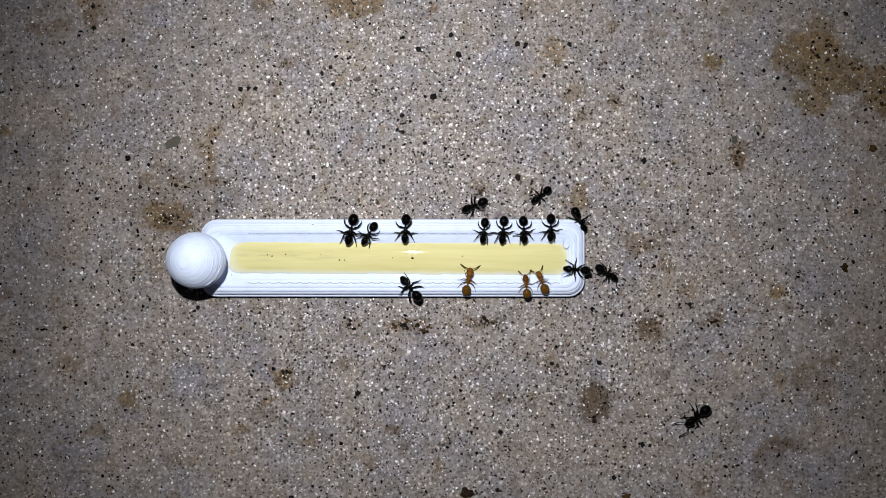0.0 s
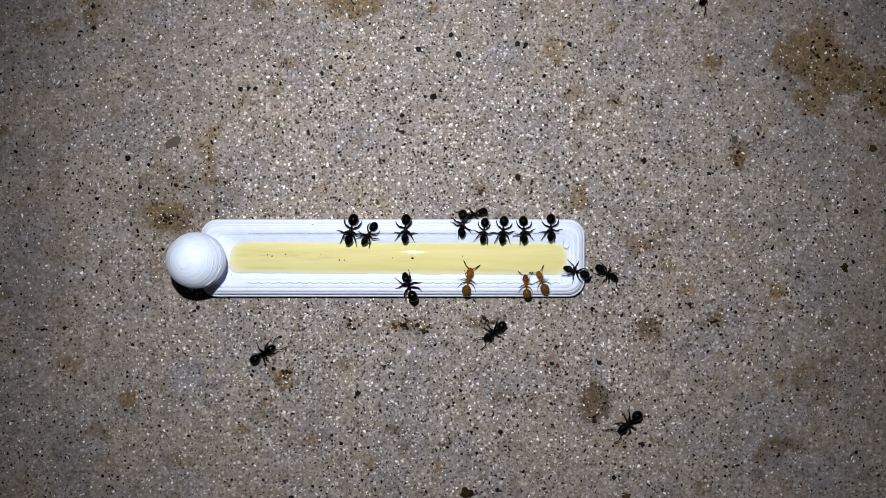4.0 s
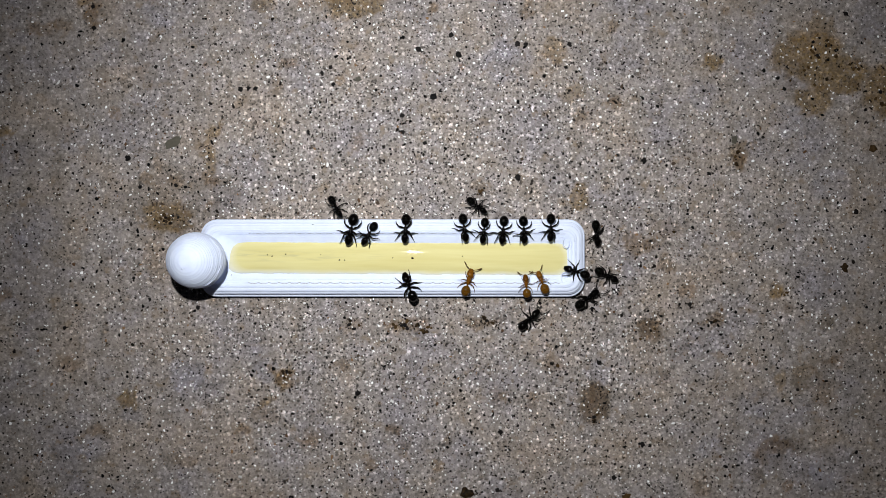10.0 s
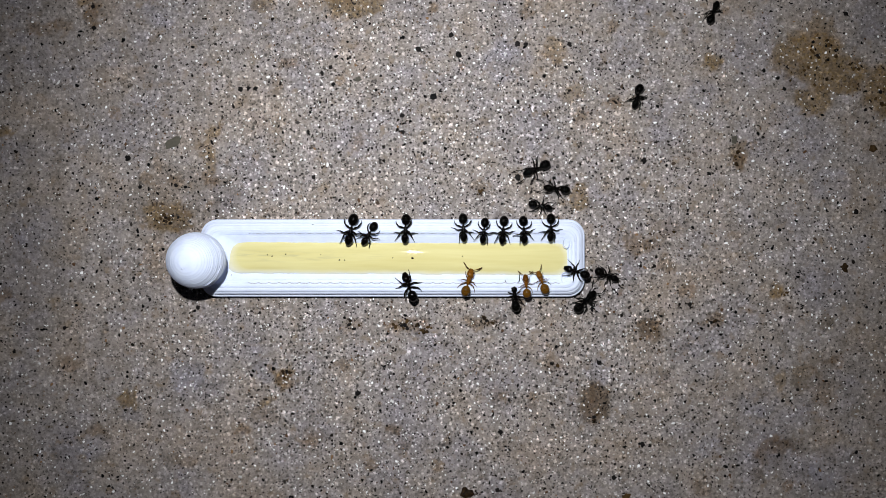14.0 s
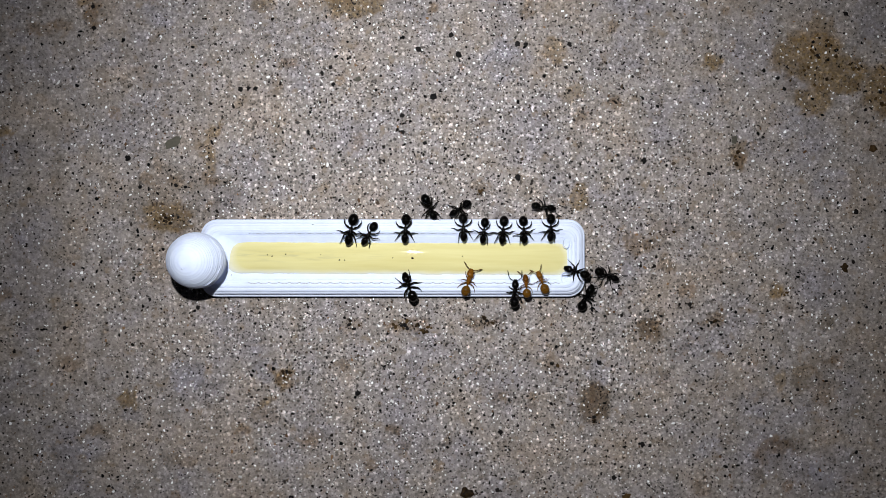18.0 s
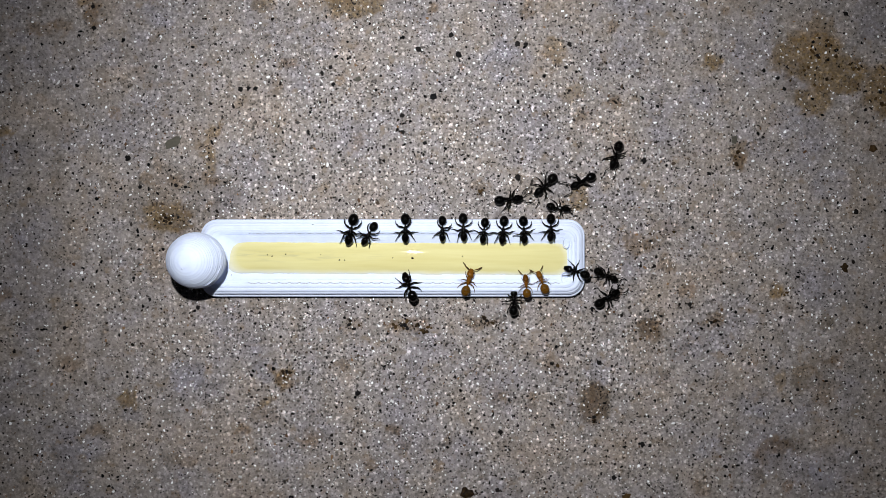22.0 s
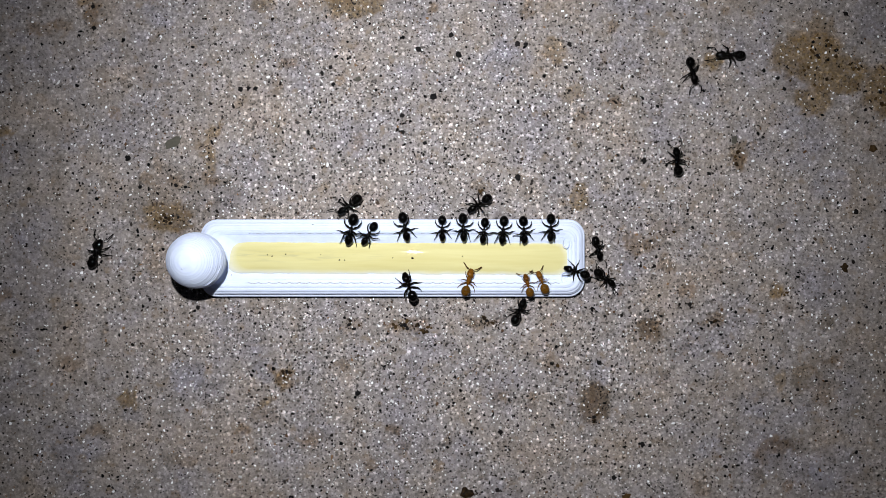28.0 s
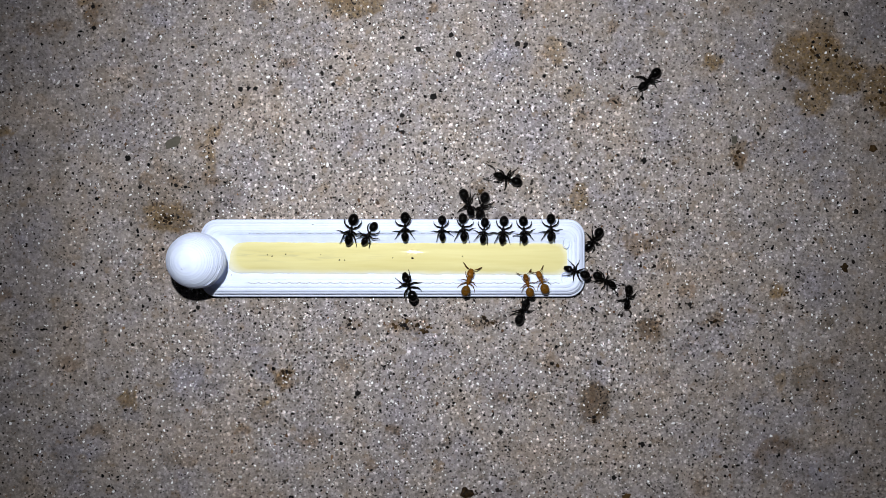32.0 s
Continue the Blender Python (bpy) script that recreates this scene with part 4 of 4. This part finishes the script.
    crawl(ants["m2"], [
        (0, stand(45.00, 50.00, 0, -112)),
        (3.6, stand(40.18, 41.05, 0, -112)),
        (4.5, stand(30.51, 25.64, 0, -126)),
        (5.5, stand(19.46, 8.90, 0, -123)),
        (6, stand(15.24, 7.15, 0, -136)),
        (6.5, stand(10.94, 5.71, 0, -159)),
        (7, stand(5.24, 6.37, 0, -164)),
        (7.5, stand(1.57, 6.14, 0, -144)),
        (8, stand(0.72, 6.33, 0, -155)),
        (8.5, stand(1.63, 6.57, 0, -108)),
        (9, stand(2.15, 6.84, 0, -81)),
        (9.5, stand(3.28, 6.44, 0, -69)),
        (10, stand(4.78, 6.04, 0, -38)),
        (10.5, stand(7.26, 5.83, 0, -21)),
        (11, stand(9.90, 6.10, 0, -29)),
        (11.5, stand(10.08, 6.32, 0, -41)),
        (12, stand(11.59, 6.30, 0, -9)),
        (12.5, stand(13.51, 6.32, 0, -14)),
        (13, stand(13.46, 6.44, 0, -23)),
        (13.5, stand(13.33, 6.38, 0, -10)),
        (14, stand(13.70, 6.04, 0, -13)),
        (14.5, stand(13.58, 6.08, 0, -13)),
        (16.5, stand(13.88, 5.77, 0, 4)),
        (17, stand(13.93, 5.81, 0, 0)),
        (18, stand(14.17, 5.86, 0, -9)),
        (19, stand(14.04, 5.66, 0, -20)),
        (20, stand(13.79, 5.70, 0, -26)),
        (21, stand(15.26, 5.77, 0, -2)),
        (22, stand(16.24, 5.77, 0, -10)),
        (23, stand(17.42, 5.95, 0, 5)),
        (24, stand(19.20, 6.37, 0, -17)),
        (24.5, stand(19.40, 6.57, 0, -32)),
        (25, stand(20.61, 5.19, 0, -61)),
        (25.5, stand(20.74, 3.38, 0, -63)),
        (27.5, stand(21.85, 0.07, 0, -60)),
        (28, stand(21.72, 0.07, 0, -75)),
        (28.5, stand(21.66, -0.05, 0, -73)),
        (29, stand(23.48, -1.04, 0, -40)),
        (29.5, stand(23.75, -1.52, 0, -52)),
        (30, stand(24.37, -1.91, 0, -49)),
        (30.5, stand(24.61, -2.32, 0, -62)),
        (31, stand(25.61, -4.03, 0, -81)),
        (31.5, stand(25.80, -5.43, 0, -92)),
        (32, stand(25.93, -6.81, 0, -98)),
    ])
    crawl(ants["m3"], [
        (0, stand(19.16, 4.06, 0, -63)),
        (0.5, stand(20.68, 1.30, 0, -69)),
        (1, stand(20.76, -0.26, 0, -96)),
        (1.5, stand(20.68, -1.83, 0, -87)),
        (2, stand(20.43, -6.03, 0, -107)),
        (2.5, stand(17.37, -7.40, 0, -161)),
        (3, stand(14.86, -7.45, 0, -173)),
        (3.5, stand(10.70, -8.38, 0, -174)),
        (4.2, stand(6.02, -14.58, 0, -124)),
        (5, stand(2.66, -33.60, 0, -99)),
        (5.4, stand(2.85, -37.88, 0, -90)),
        (6, stand(3.25, -38.97, 0, -36)),
        (6.6, stand(3.65, -40.05, 0, 18)),
        (7.2, stand(4.04, -41.13, 0, 72)),
        (8, stand(6.93, -38.04, 0, 78)),
        (8.3, stand(8.44, -33.51, 0, 124)),
        (8.5, stand(9.25, -30.67, 0, 82)),
        (8.8, stand(7.15, -26.54, 0, 135)),
        (9, stand(7.40, -22.47, 0, 103)),
        (9.5, stand(8.20, -13.89, 0, 79)),
        (10, stand(12.12, -9.88, 0, 43)),
        (10.5, stand(11.80, -9.43, 0, 108)),
        (11, stand(10.19, -8.59, 0, 119)),
        (11.5, stand(10.21, -8.81, 0, 130)),
        (12, stand(9.36, -8.28, 0, 134)),
        (12.5, stand(9.71, -8.20, 0, 106)),
        (13, stand(10.39, -8.03, 0, 90)),
        (13.5, stand(10.27, -7.47, 0, 81)),
        (14, stand(10.00, -6.73, 0.69, 96, 4)),
        (14.5, stand(10.05, -6.67, 0.81, 92, 5)),
        (17, stand(9.99, -6.01, 0.98, 87, 6)),
        (18, stand(9.97, -6.14, 0.98, 88, 6)),
        (19, stand(9.84, -6.23, 0.93, 90, 5)),
        (20, stand(9.95, -6.36, 0.93, 89, 5)),
        (21, stand(9.86, -6.75, 0.75, 90, 4)),
        (22, stand(9.86, -7.32, 0.52, 89, 3)),
        (23, stand(10.12, -7.47, 0.40, 79, 2)),
        (24, stand(10.43, -6.92, 0.58, 72, 3)),
        (25, stand(10.35, -7.76, 0.35, 71, 2)),
        (25.5, stand(9.76, -7.82, 0.17, 87, 1)),
        (27.5, stand(10.74, -8.25, 0.12, 77, 1)),
        (28, stand(10.68, -8.75, 0, 65)),
        (29, stand(10.59, -8.68, 0, 77)),
        (30, stand(10.74, -8.81, 0, 69)),
        (31, stand(10.61, -8.81, 0, 84)),
        (32, stand(11.19, -8.72, 0, 67)),
    ])
    crawl(ants["m4"], [
        (0, stand(46.50, 57.00, 0, -110)),
        (7.2, stand(39.95, 38.40, 0, -108)),
        (7.5, stand(39.05, 36.10, 0, -116)),
        (7.7, stand(37.80, 34.20, 0, -122)),
        (7.8, stand(36.93, 32.55, 0, -123)),
        (8, stand(34.77, 28.47, 0, -113)),
        (8.3, stand(30.45, 25.08, 0, -128)),
        (8.5, stand(28.17, 19.78, 0, -112)),
        (8.8, stand(23.91, 14.35, 0, -125)),
        (9, stand(22.41, 9.87, 0, -111)),
        (9.5, stand(20.99, 5.53, 0, -85)),
        (10, stand(21.56, 2.16, 0, -84)),
        (10.5, stand(21.23, 0.87, 0, -109)),
        (11, stand(21.07, 0.87, 0, -103)),
        (11.5, stand(21.30, 0.07, 0, -99)),
        (12, stand(21.38, 1.34, 0, -101)),
        (12.2, stand(21.40, 1.86, 0, -123)),
        (12.35, stand(21.32, 2.56, 0, -176)),
        (12.5, stand(21.23, 3.26, 0, -229)),
        (13, stand(19.09, 7.88, 0, -216)),
        (13.5, stand(15.47, 8.90, 0, -156)),
        (14, stand(15.93, 8.46, 0, -187)),
        (14.3, stand(15.83, 9.60, 0, -225)),
        (14.5, stand(15.89, 9.97, 0, -251)),
        (16.5, stand(28.54, 19.65, 0, -291)),
        (16.8, stand(30.88, 25.64, 0, -279)),
        (17, stand(34.40, 29.40, 0, -323)),
        (17.3, stand(37.67, 32.73, 0, -299)),
        (17.5, stand(37.61, 33.78, 0, -295)),
        (17.8, stand(39.51, 37.53, 0, -301)),
        (18.1, stand(40.90, 40.90, 0, -288)),
        (32, stand(49.50, 64.50, 0, -292)),
    ])
    crawl(ants["n1"], [
        (0, stand(50.50, 65.00, 0, -112)),
        (12, stand(38.50, 38.90, 0, -105)),
        (12.3, stand(37.20, 35.70, 0, -122)),
        (12.4, stand(35.60, 33.20, 0, -120)),
        (12.5, stand(34.21, 30.14, 0, -108)),
        (12.7, stand(29.28, 23.35, 0, -124)),
        (13, stand(24.96, 19.90, 0, -140)),
        (13.3, stand(21.01, 14.16, 0, -107)),
        (13.5, stand(19.16, 11.70, 0, -122)),
        (14, stand(13.08, 11.27, 0, -156)),
        (14.5, stand(6.65, 6.51, 0, -149)),
        (16.5, stand(-1.62, 7.00, 0, -150)),
        (17, stand(-4.71, 6.62, 0, -162)),
        (17.5, stand(-4.13, 6.26, 0, -120)),
        (18, stand(-1.88, 5.75, 0, -65)),
        (18.2, stand(-2.54, 5.59, 0, -105)),
        (18.5, stand(-2.97, 6.14, 0, -127)),
        (19, stand(-5.73, 6.57, 0, -173)),
        (19.5, stand(-7.14, 7.73, 0, -197)),
        (19.6, stand(-6.66, 7.95, 0, -247)),
        (19.7, stand(-6.18, 8.16, 0, -297)),
        (20, stand(-3.22, 8.93, 0, -327)),
        (20.5, stand(3.04, 7.73, 0, -385)),
        (21, stand(3.91, 7.37, 0, -360)),
        (21.5, stand(4.32, 7.12, 0, -363)),
        (22, stand(9.23, 6.97, 0, -354)),
        (22.5, stand(9.10, 8.10, 0, -302)),
        (23, stand(10.34, 11.38, 0, -290)),
        (23.5, stand(13.86, 14.22, 0, -330)),
        (23.8, stand(20.02, 15.09, 0, -341)),
        (24, stand(25.33, 18.30, 0, -321)),
        (24.3, stand(28.04, 24.46, 0, -289)),
        (24.4, stand(30.00, 28.70, 0, -296)),
        (24.5, stand(30.82, 30.76, 0, -297)),
        (24.8, stand(32.97, 36.93, 0, -288)),
        (25.1, stand(34.24, 40.90, 0, -285)),
        (32, stand(39.00, 57.00, 0, -287)),
    ])
    crawl(ants["n2"], [
        (0, stand(42.50, 70.00, 0, -102)),
        (13.1, stand(36.00, 38.60, 0, -103)),
        (13.3, stand(35.30, 36.00, 0, -108)),
        (13.4, stand(35.00, 33.90, 0, -105)),
        (13.5, stand(34.09, 32.24, 0, -108)),
        (13.7, stand(32.00, 31.00, 0, -122)),
        (14, stand(27.30, 21.44, 0, -107)),
        (14.3, stand(18.48, 11.45, 0, -151)),
        (14.5, stand(18.61, 12.19, 0, -162)),
        (16.5, stand(4.26, 6.08, 0, -162)),
        (17, stand(5.20, 5.75, 0, -156)),
        (17.5, stand(6.16, 6.20, 0, -114)),
        (18, stand(2.39, 5.66, 0, -146)),
        (18.5, stand(1.26, 4.91, 0, -120)),
        (18.8, stand(0.04, 4.81, 1.21, -99, 7)),
        (19, stand(-0.05, 3.58, 1.45, -101, -3)),
        (20, stand(-0.01, 2.66, 1.45, -89, -3)),
        (21, stand(-0.08, 2.72, 1.45, -90, -3)),
        (32, stand(-0.10, 2.81, 1.45, -89, -3)),
    ])
    crawl(ants["n3"], [
        (0, stand(54.00, 74.00, 0, -113)),
        (19.3, stand(38.60, 37.90, 0, -108)),
        (19.5, stand(38.40, 35.90, 0, -111)),
        (19.6, stand(37.50, 34.10, 0, -110)),
        (19.7, stand(36.10, 32.60, 0, -115)),
        (19.8, stand(34.95, 31.13, 0, -130)),
        (20, stand(32.24, 29.03, 0, -144)),
        (20.3, stand(29.28, 24.46, 0, -114)),
        (20.5, stand(26.50, 20.89, 0, -128)),
        (20.8, stand(22.99, 15.83, 0, -114)),
        (21, stand(21.74, 11.67, 0, -118)),
        (21.3, stand(19.16, 9.91, 0, -159)),
        (21.5, stand(17.87, 10.03, 0, -156)),
        (21.8, stand(14.72, 9.29, 0, -150)),
        (22, stand(14.35, 8.93, 0, -136)),
        (22.5, stand(13.39, 7.73, 0, -109)),
        (23, stand(12.41, 6.26, 0, -132)),
        (23.5, stand(6.53, 5.95, 0, -174)),
        (24, stand(1.68, 6.04, 0, -170)),
        (24.5, stand(-1.74, 6.93, 0, -175)),
        (25, stand(-1.43, 6.97, 0, -136)),
        (25.5, stand(-0.89, 7.06, 0, -99)),
        (26.5, stand(-6.18, 6.42, 0, -173)),
        (27.5, stand(-13.20, 5.95, 0, -153)),
        (28, stand(-13.12, 6.13, 0, -142)),
        (28.3, stand(-13.35, 5.59, 0, -107)),
        (28.5, stand(-12.16, 6.38, 0, -101)),
        (28.7, stand(-12.21, 5.94, 0, -70)),
        (29, stand(-8.54, 6.10, 0, -30)),
        (29.5, stand(-4.13, 6.44, 0, -34)),
        (30, stand(-2.55, 6.28, 0, -78)),
        (30.5, stand(-0.15, 6.32, 0, -43)),
        (31, stand(0.86, 6.48, 0, -34)),
        (31.5, stand(2.85, 6.93, 0, -31)),
        (32, stand(3.40, 6.42, 0, -69)),
    ])
    crawl(ants["n4"], [
        (0, stand(60.00, 66.00, 0, -118)),
        (18.9, stand(45.20, 39.60, 0, -100)),
        (19.2, stand(45.30, 36.30, 0, -95)),
        (19.3, stand(45.20, 36.20, 0, -100)),
        (19.5, stand(43.60, 37.60, 0, -120)),
        (19.7, stand(41.00, 37.90, 0, -135)),
        (19.9, stand(38.20, 35.70, 0, -118)),
        (20, stand(36.87, 31.87, 0, -96)),
        (20.3, stand(34.83, 31.44, 0, -143)),
        (20.5, stand(31.75, 26.87, 0, -118)),
        (20.8, stand(26.07, 21.50, 0, -126)),
        (21, stand(24.10, 18.36, 0, -128)),
        (21.3, stand(22.80, 15.15, 0, -95)),
        (21.5, stand(22.80, 11.70, 0, -105)),
        (21.8, stand(21.44, 10.34, 0, -129)),
        (22, stand(19.60, 9.53, 0, -153)),
        (22.5, stand(16.82, 10.67, 0, -188)),
        (23, stand(13.82, 10.20, 0, -144)),
        (23.5, stand(9.96, 9.39, 0, -180)),
        (24, stand(9.01, 8.11, 0, -131)),
        (24.05, stand(9.02, 8.06, 0, -183)),
        (24.1, stand(9.04, 8.00, 0, -235)),
        (24.3, stand(11.02, 8.32, 0, -282)),
        (24.5, stand(12.47, 7.79, 0, -273)),
        (24.8, stand(18.61, 11.88, 0, -304)),
        (25, stand(22.06, 16.75, 0, -302)),
        (25.3, stand(28.48, 21.87, 0, -301)),
        (25.5, stand(28.41, 27.55, 0, -261)),
        (26.4, stand(30.39, 30.00, 0, -329)),
        (27, stand(34.16, 30.79, 0, -397)),
        (27.5, stand(35.75, 29.77, 0, -460)),
        (27.8, stand(34.52, 25.88, 0, -466)),
        (28, stand(34.99, 24.97, 0, -436)),
        (28.3, stand(34.09, 25.76, 0, -488)),
        (28.5, stand(31.62, 23.54, 0, -478)),
        (28.6, stand(31.10, 21.50, 0, -472)),
        (28.8, stand(30.94, 21.26, 0, -465)),
        (29, stand(31.31, 22.49, 0, -484)),
        (29.3, stand(29.46, 21.01, 0, -499)),
        (29.5, stand(26.63, 16.32, 0, -481)),
        (29.8, stand(23.29, 9.66, 0, -477)),
        (30, stand(21.38, 7.13, 0, -472)),
        (30.5, stand(22.34, 2.03, 0, -445)),
        (31, stand(21.85, -0.02, 0, -438)),
        (31.5, stand(21.60, 0.44, 0, -460)),
        (32, stand(21.12, 1.32, 0, -486)),
    ])
    crawl(ants["n5"], [
        (0, stand(55.50, 84.00, 0, -108)),
        (20.6, stand(40.20, 39.60, 0, -108)),
        (20.8, stand(38.60, 37.30, 0, -114)),
        (20.9, stand(37.60, 35.50, 0, -114)),
        (21, stand(36.49, 33.41, 0, -115)),
        (21.3, stand(32.92, 28.23, 0, -113)),
        (21.5, stand(29.71, 26.19, 0, -149)),
        (21.7, stand(27.10, 20.80, 0, -97)),
        (21.8, stand(26.07, 16.63, 0, -97)),
        (22, stand(24.23, 13.14, 0, -107)),
        (22.5, stand(20.44, 11.71, 0, -141)),
        (23, stand(18.25, 10.93, 0, -134)),
        (23.5, stand(15.60, 8.77, 0, -121)),
        (24, stand(11.39, 5.86, 0, -161)),
        (24.5, stand(5.73, 6.32, 0, -152)),
        (25, stand(3.66, 6.13, 0, -178)),
        (25.5, stand(5.18, 6.14, 0, -137)),
        (27.5, stand(4.75, 6.20, 0, -137)),
        (28, stand(5.09, 6.30, 0, -145)),
        (29, stand(5.00, 6.50, 0, -142)),
        (30, stand(4.93, 6.55, 0, -144)),
        (31, stand(4.93, 6.44, 0, -140)),
        (31.5, stand(4.52, 6.10, 0, -135)),
        (32, stand(5.47, 5.99, 0, -107)),
    ])
    crawl(ants["n6"], [
        (0, stand(66.00, 78.00, 0, -118)),
        (23.7, stand(41.21, 37.73, 0, -86)),
        (24, stand(41.31, 34.52, 0, -78)),
        (24.3, stand(42.42, 31.25, 0, -95)),
        (24.5, stand(42.36, 31.19, 0, -93)),
        (25, stand(42.29, 31.31, 0, -95)),
        (25.5, stand(42.11, 31.00, 0, -98)),
        (27, stand(42.24, 30.67, 0, -86)),
        (27.5, stand(42.73, 28.54, 0, -77)),
        (27.65, stand(41.65, 27.67, 0, -131)),
        (27.8, stand(40.57, 26.81, 0, -186)),
        (28, stand(40.30, 27.22, 0, -182)),
        (28.3, stand(40.38, 27.24, 0, -183)),
        (28.5, stand(40.38, 27.18, 0, -180)),
        (28.8, stand(40.13, 27.18, 0, -185)),
        (29, stand(38.96, 27.92, 0, -191)),
        (29.3, stand(37.42, 27.92, 0, -145)),
        (29.5, stand(37.24, 27.98, 0, -140)),
        (29.8, stand(37.24, 27.92, 0, -142)),
        (30, stand(37.30, 27.92, 0, -144)),
        (30.5, stand(37.24, 28.04, 0, -142)),
        (30.8, stand(36.99, 27.86, 0, -144)),
        (31, stand(36.31, 27.67, 0, -137)),
        (31.3, stand(34.52, 27.36, 0, -149)),
        (31.5, stand(33.84, 27.30, 0, -148)),
        (31.8, stand(30.33, 25.02, 0, -140)),
        (32, stand(28.91, 23.79, 0, -135)),
    ])
    crawl(ants["l1"], [
        (0, stand(-68.08, -33.68, 0, 22)),
        (1.6, stand(-64.99, -30.91, 0, 14)),
        (1.8, stand(-61.25, -29.62, 0, 16)),
        (2, stand(-60.08, -28.15, 0, 54)),
        (2.3, stand(-55.37, -27.71, 0, 14)),
        (2.5, stand(-49.41, -27.12, 0, 13)),
        (2.8, stand(-41.62, -27.63, 0, -9)),
        (3, stand(-38.09, -26.97, 0, 25)),
        (3.3, stand(-37.80, -25.58, 0, 57)),
        (3.5, stand(-33.24, -21.16, 0, 37)),
        (5.5, stand(-17.79, -9.99, 0, 28)),
        (5.8, stand(-13.09, -13.29, 0, -19)),
        (6, stand(-9.32, -12.82, 0, 23)),
        (6.3, stand(-9.04, -11.90, 0, 29)),
        (6.6, stand(-8.60, -11.60, 0, 29)),
        (7, stand(-9.34, -9.70, 0, 88)),
        (7.3, stand(-9.63, -7.93, 0, 90)),
        (7.5, stand(-9.10, -8.63, 0, 63)),
        (8, stand(-7.78, -9.75, 0, 22)),
        (8.5, stand(0.22, -9.18, 0, 17)),
        (9, stand(6.96, -8.81, 0, 7)),
        (9.5, stand(12.59, -8.87, 0, 5)),
        (10, stand(20.23, -6.99, 0, 37)),
        (10.5, stand(19.76, -6.85, 0, 47)),
        (11, stand(20.07, -7.39, 0, 36)),
        (11.5, stand(19.95, -7.71, 0, 16)),
        (12, stand(20.03, -7.61, 0, 26)),
        (12.5, stand(19.58, -7.22, 0, 40)),
        (13, stand(20.07, -7.39, 0, 35)),
        (14, stand(19.96, -7.32, 0, 44)),
        (14.5, stand(19.95, -6.91, 0, 73)),
        (17, stand(20.12, -6.83, 0, 65)),
        (20, stand(20.09, -6.68, 0, 61)),
        (20.5, stand(20.01, -6.91, 0, 66)),
        (21, stand(20.87, -7.41, 0, 20)),
        (21.5, stand(21.91, -7.22, 0, 36)),
        (22, stand(23.05, -6.88, 0, 33)),
        (23, stand(23.61, -6.74, 0, 34)),
        (24, stand(23.10, -6.81, 0, 31)),
        (25, stand(23.77, -6.59, 0, 31)),
        (25.5, stand(24.30, -5.93, 0, 32)),
        (26.5, stand(28.81, -2.93, 0, 39)),
        (27.5, stand(33.37, 4.24, 0, 72)),
        (27.8, stand(32.24, 8.67, 0, 98)),
        (28, stand(32.85, 12.32, 0, 95)),
        (28.3, stand(30.63, 16.26, 0, 131)),
        (28.5, stand(27.86, 18.23, 0, 137)),
        (28.6, stand(27.00, 19.20, 0, 130)),
        (28.7, stand(27.90, 21.68, 0, 123)),
        (28.8, stand(27.80, 20.83, 0, 77)),
        (29, stand(28.35, 23.91, 0, 75)),
        (29.3, stand(28.23, 25.08, 0, 90)),
        (29.5, stand(26.93, 24.28, 0, 146)),
        (29.7, stand(24.90, 22.50, 0, 190)),
        (29.8, stand(23.23, 20.83, 0, 209)),
        (30, stand(20.70, 17.37, 0, 242)),
        (30.3, stand(16.02, 11.63, 0, 215)),
        (30.5, stand(13.36, 10.22, 0, 210)),
        (30.8, stand(12.31, 10.15, 0, 184)),
        (31, stand(12.57, 10.00, 0, 186)),
        (31.5, stand(8.80, 8.90, 0, 205)),
        (32, stand(9.05, 9.91, 0, 162)),
    ])
    crawl(ants["l2"], [
        (0, stand(-84.00, -25.00, 0, 17)),
        (24.5, stand(-65.78, -19.54, 0, 9)),
        (24.8, stand(-60.35, -18.76, 0, 28)),
        (25, stand(-59.42, -16.29, 0, 67)),
        (25.3, stand(-57.20, -12.10, 0, 60)),
        (25.5, stand(-57.08, -10.86, 0, 71)),
        (27.5, stand(-47.52, -7.47, 0, 36)),
        (27.8, stand(-49.00, -1.24, 0, 83)),
        (28, stand(-48.69, -0.62, 0, 71)),
        (28.3, stand(-49.49, -0.68, 0, 102)),
        (28.5, stand(-52.33, -1.92, 0, 170)),
        (29, stand(-59.11, -2.53, 0, 114)),
        (29.5, stand(-58.13, 3.82, 0, 72)),
        (30, stand(-56.09, 6.97, 0, 90)),
        (30.3, stand(-58.29, 11.69, 0, 148)),
        (30.6, stand(-64.91, 14.31, 0, 160)),
        (32, stand(-71.50, 16.80, 0, 160)),
    ])
    crawl(ants["d1"], [
        (0, stand(35.65, -23.45, 0, -142)),
        (0.5, stand(35.22, -23.76, 0, -138)),
        (1, stand(35.09, -23.64, 0, -153)),
        (1.3, stand(33.74, -23.14, 0, -170)),
        (1.5, stand(31.58, -21.29, 0, -180)),
        (1.8, stand(27.26, -23.02, 0, -133)),
        (2, stand(27.44, -22.53, 0, -146)),
        (2.5, stand(27.44, -22.90, 0, -139)),
        (3, stand(27.38, -22.59, 0, -139)),
        (3.5, stand(27.38, -22.59, 0, -139)),
        (4.4, stand(23.97, -27.58, 0, -136)),
        (5.2, stand(18.62, -36.50, 0, -124)),
        (5.6, stand(16.64, -40.06, 0, -124)),
        (32, stand(4.00, -58.00, 0, -124)),
    ])


motions()
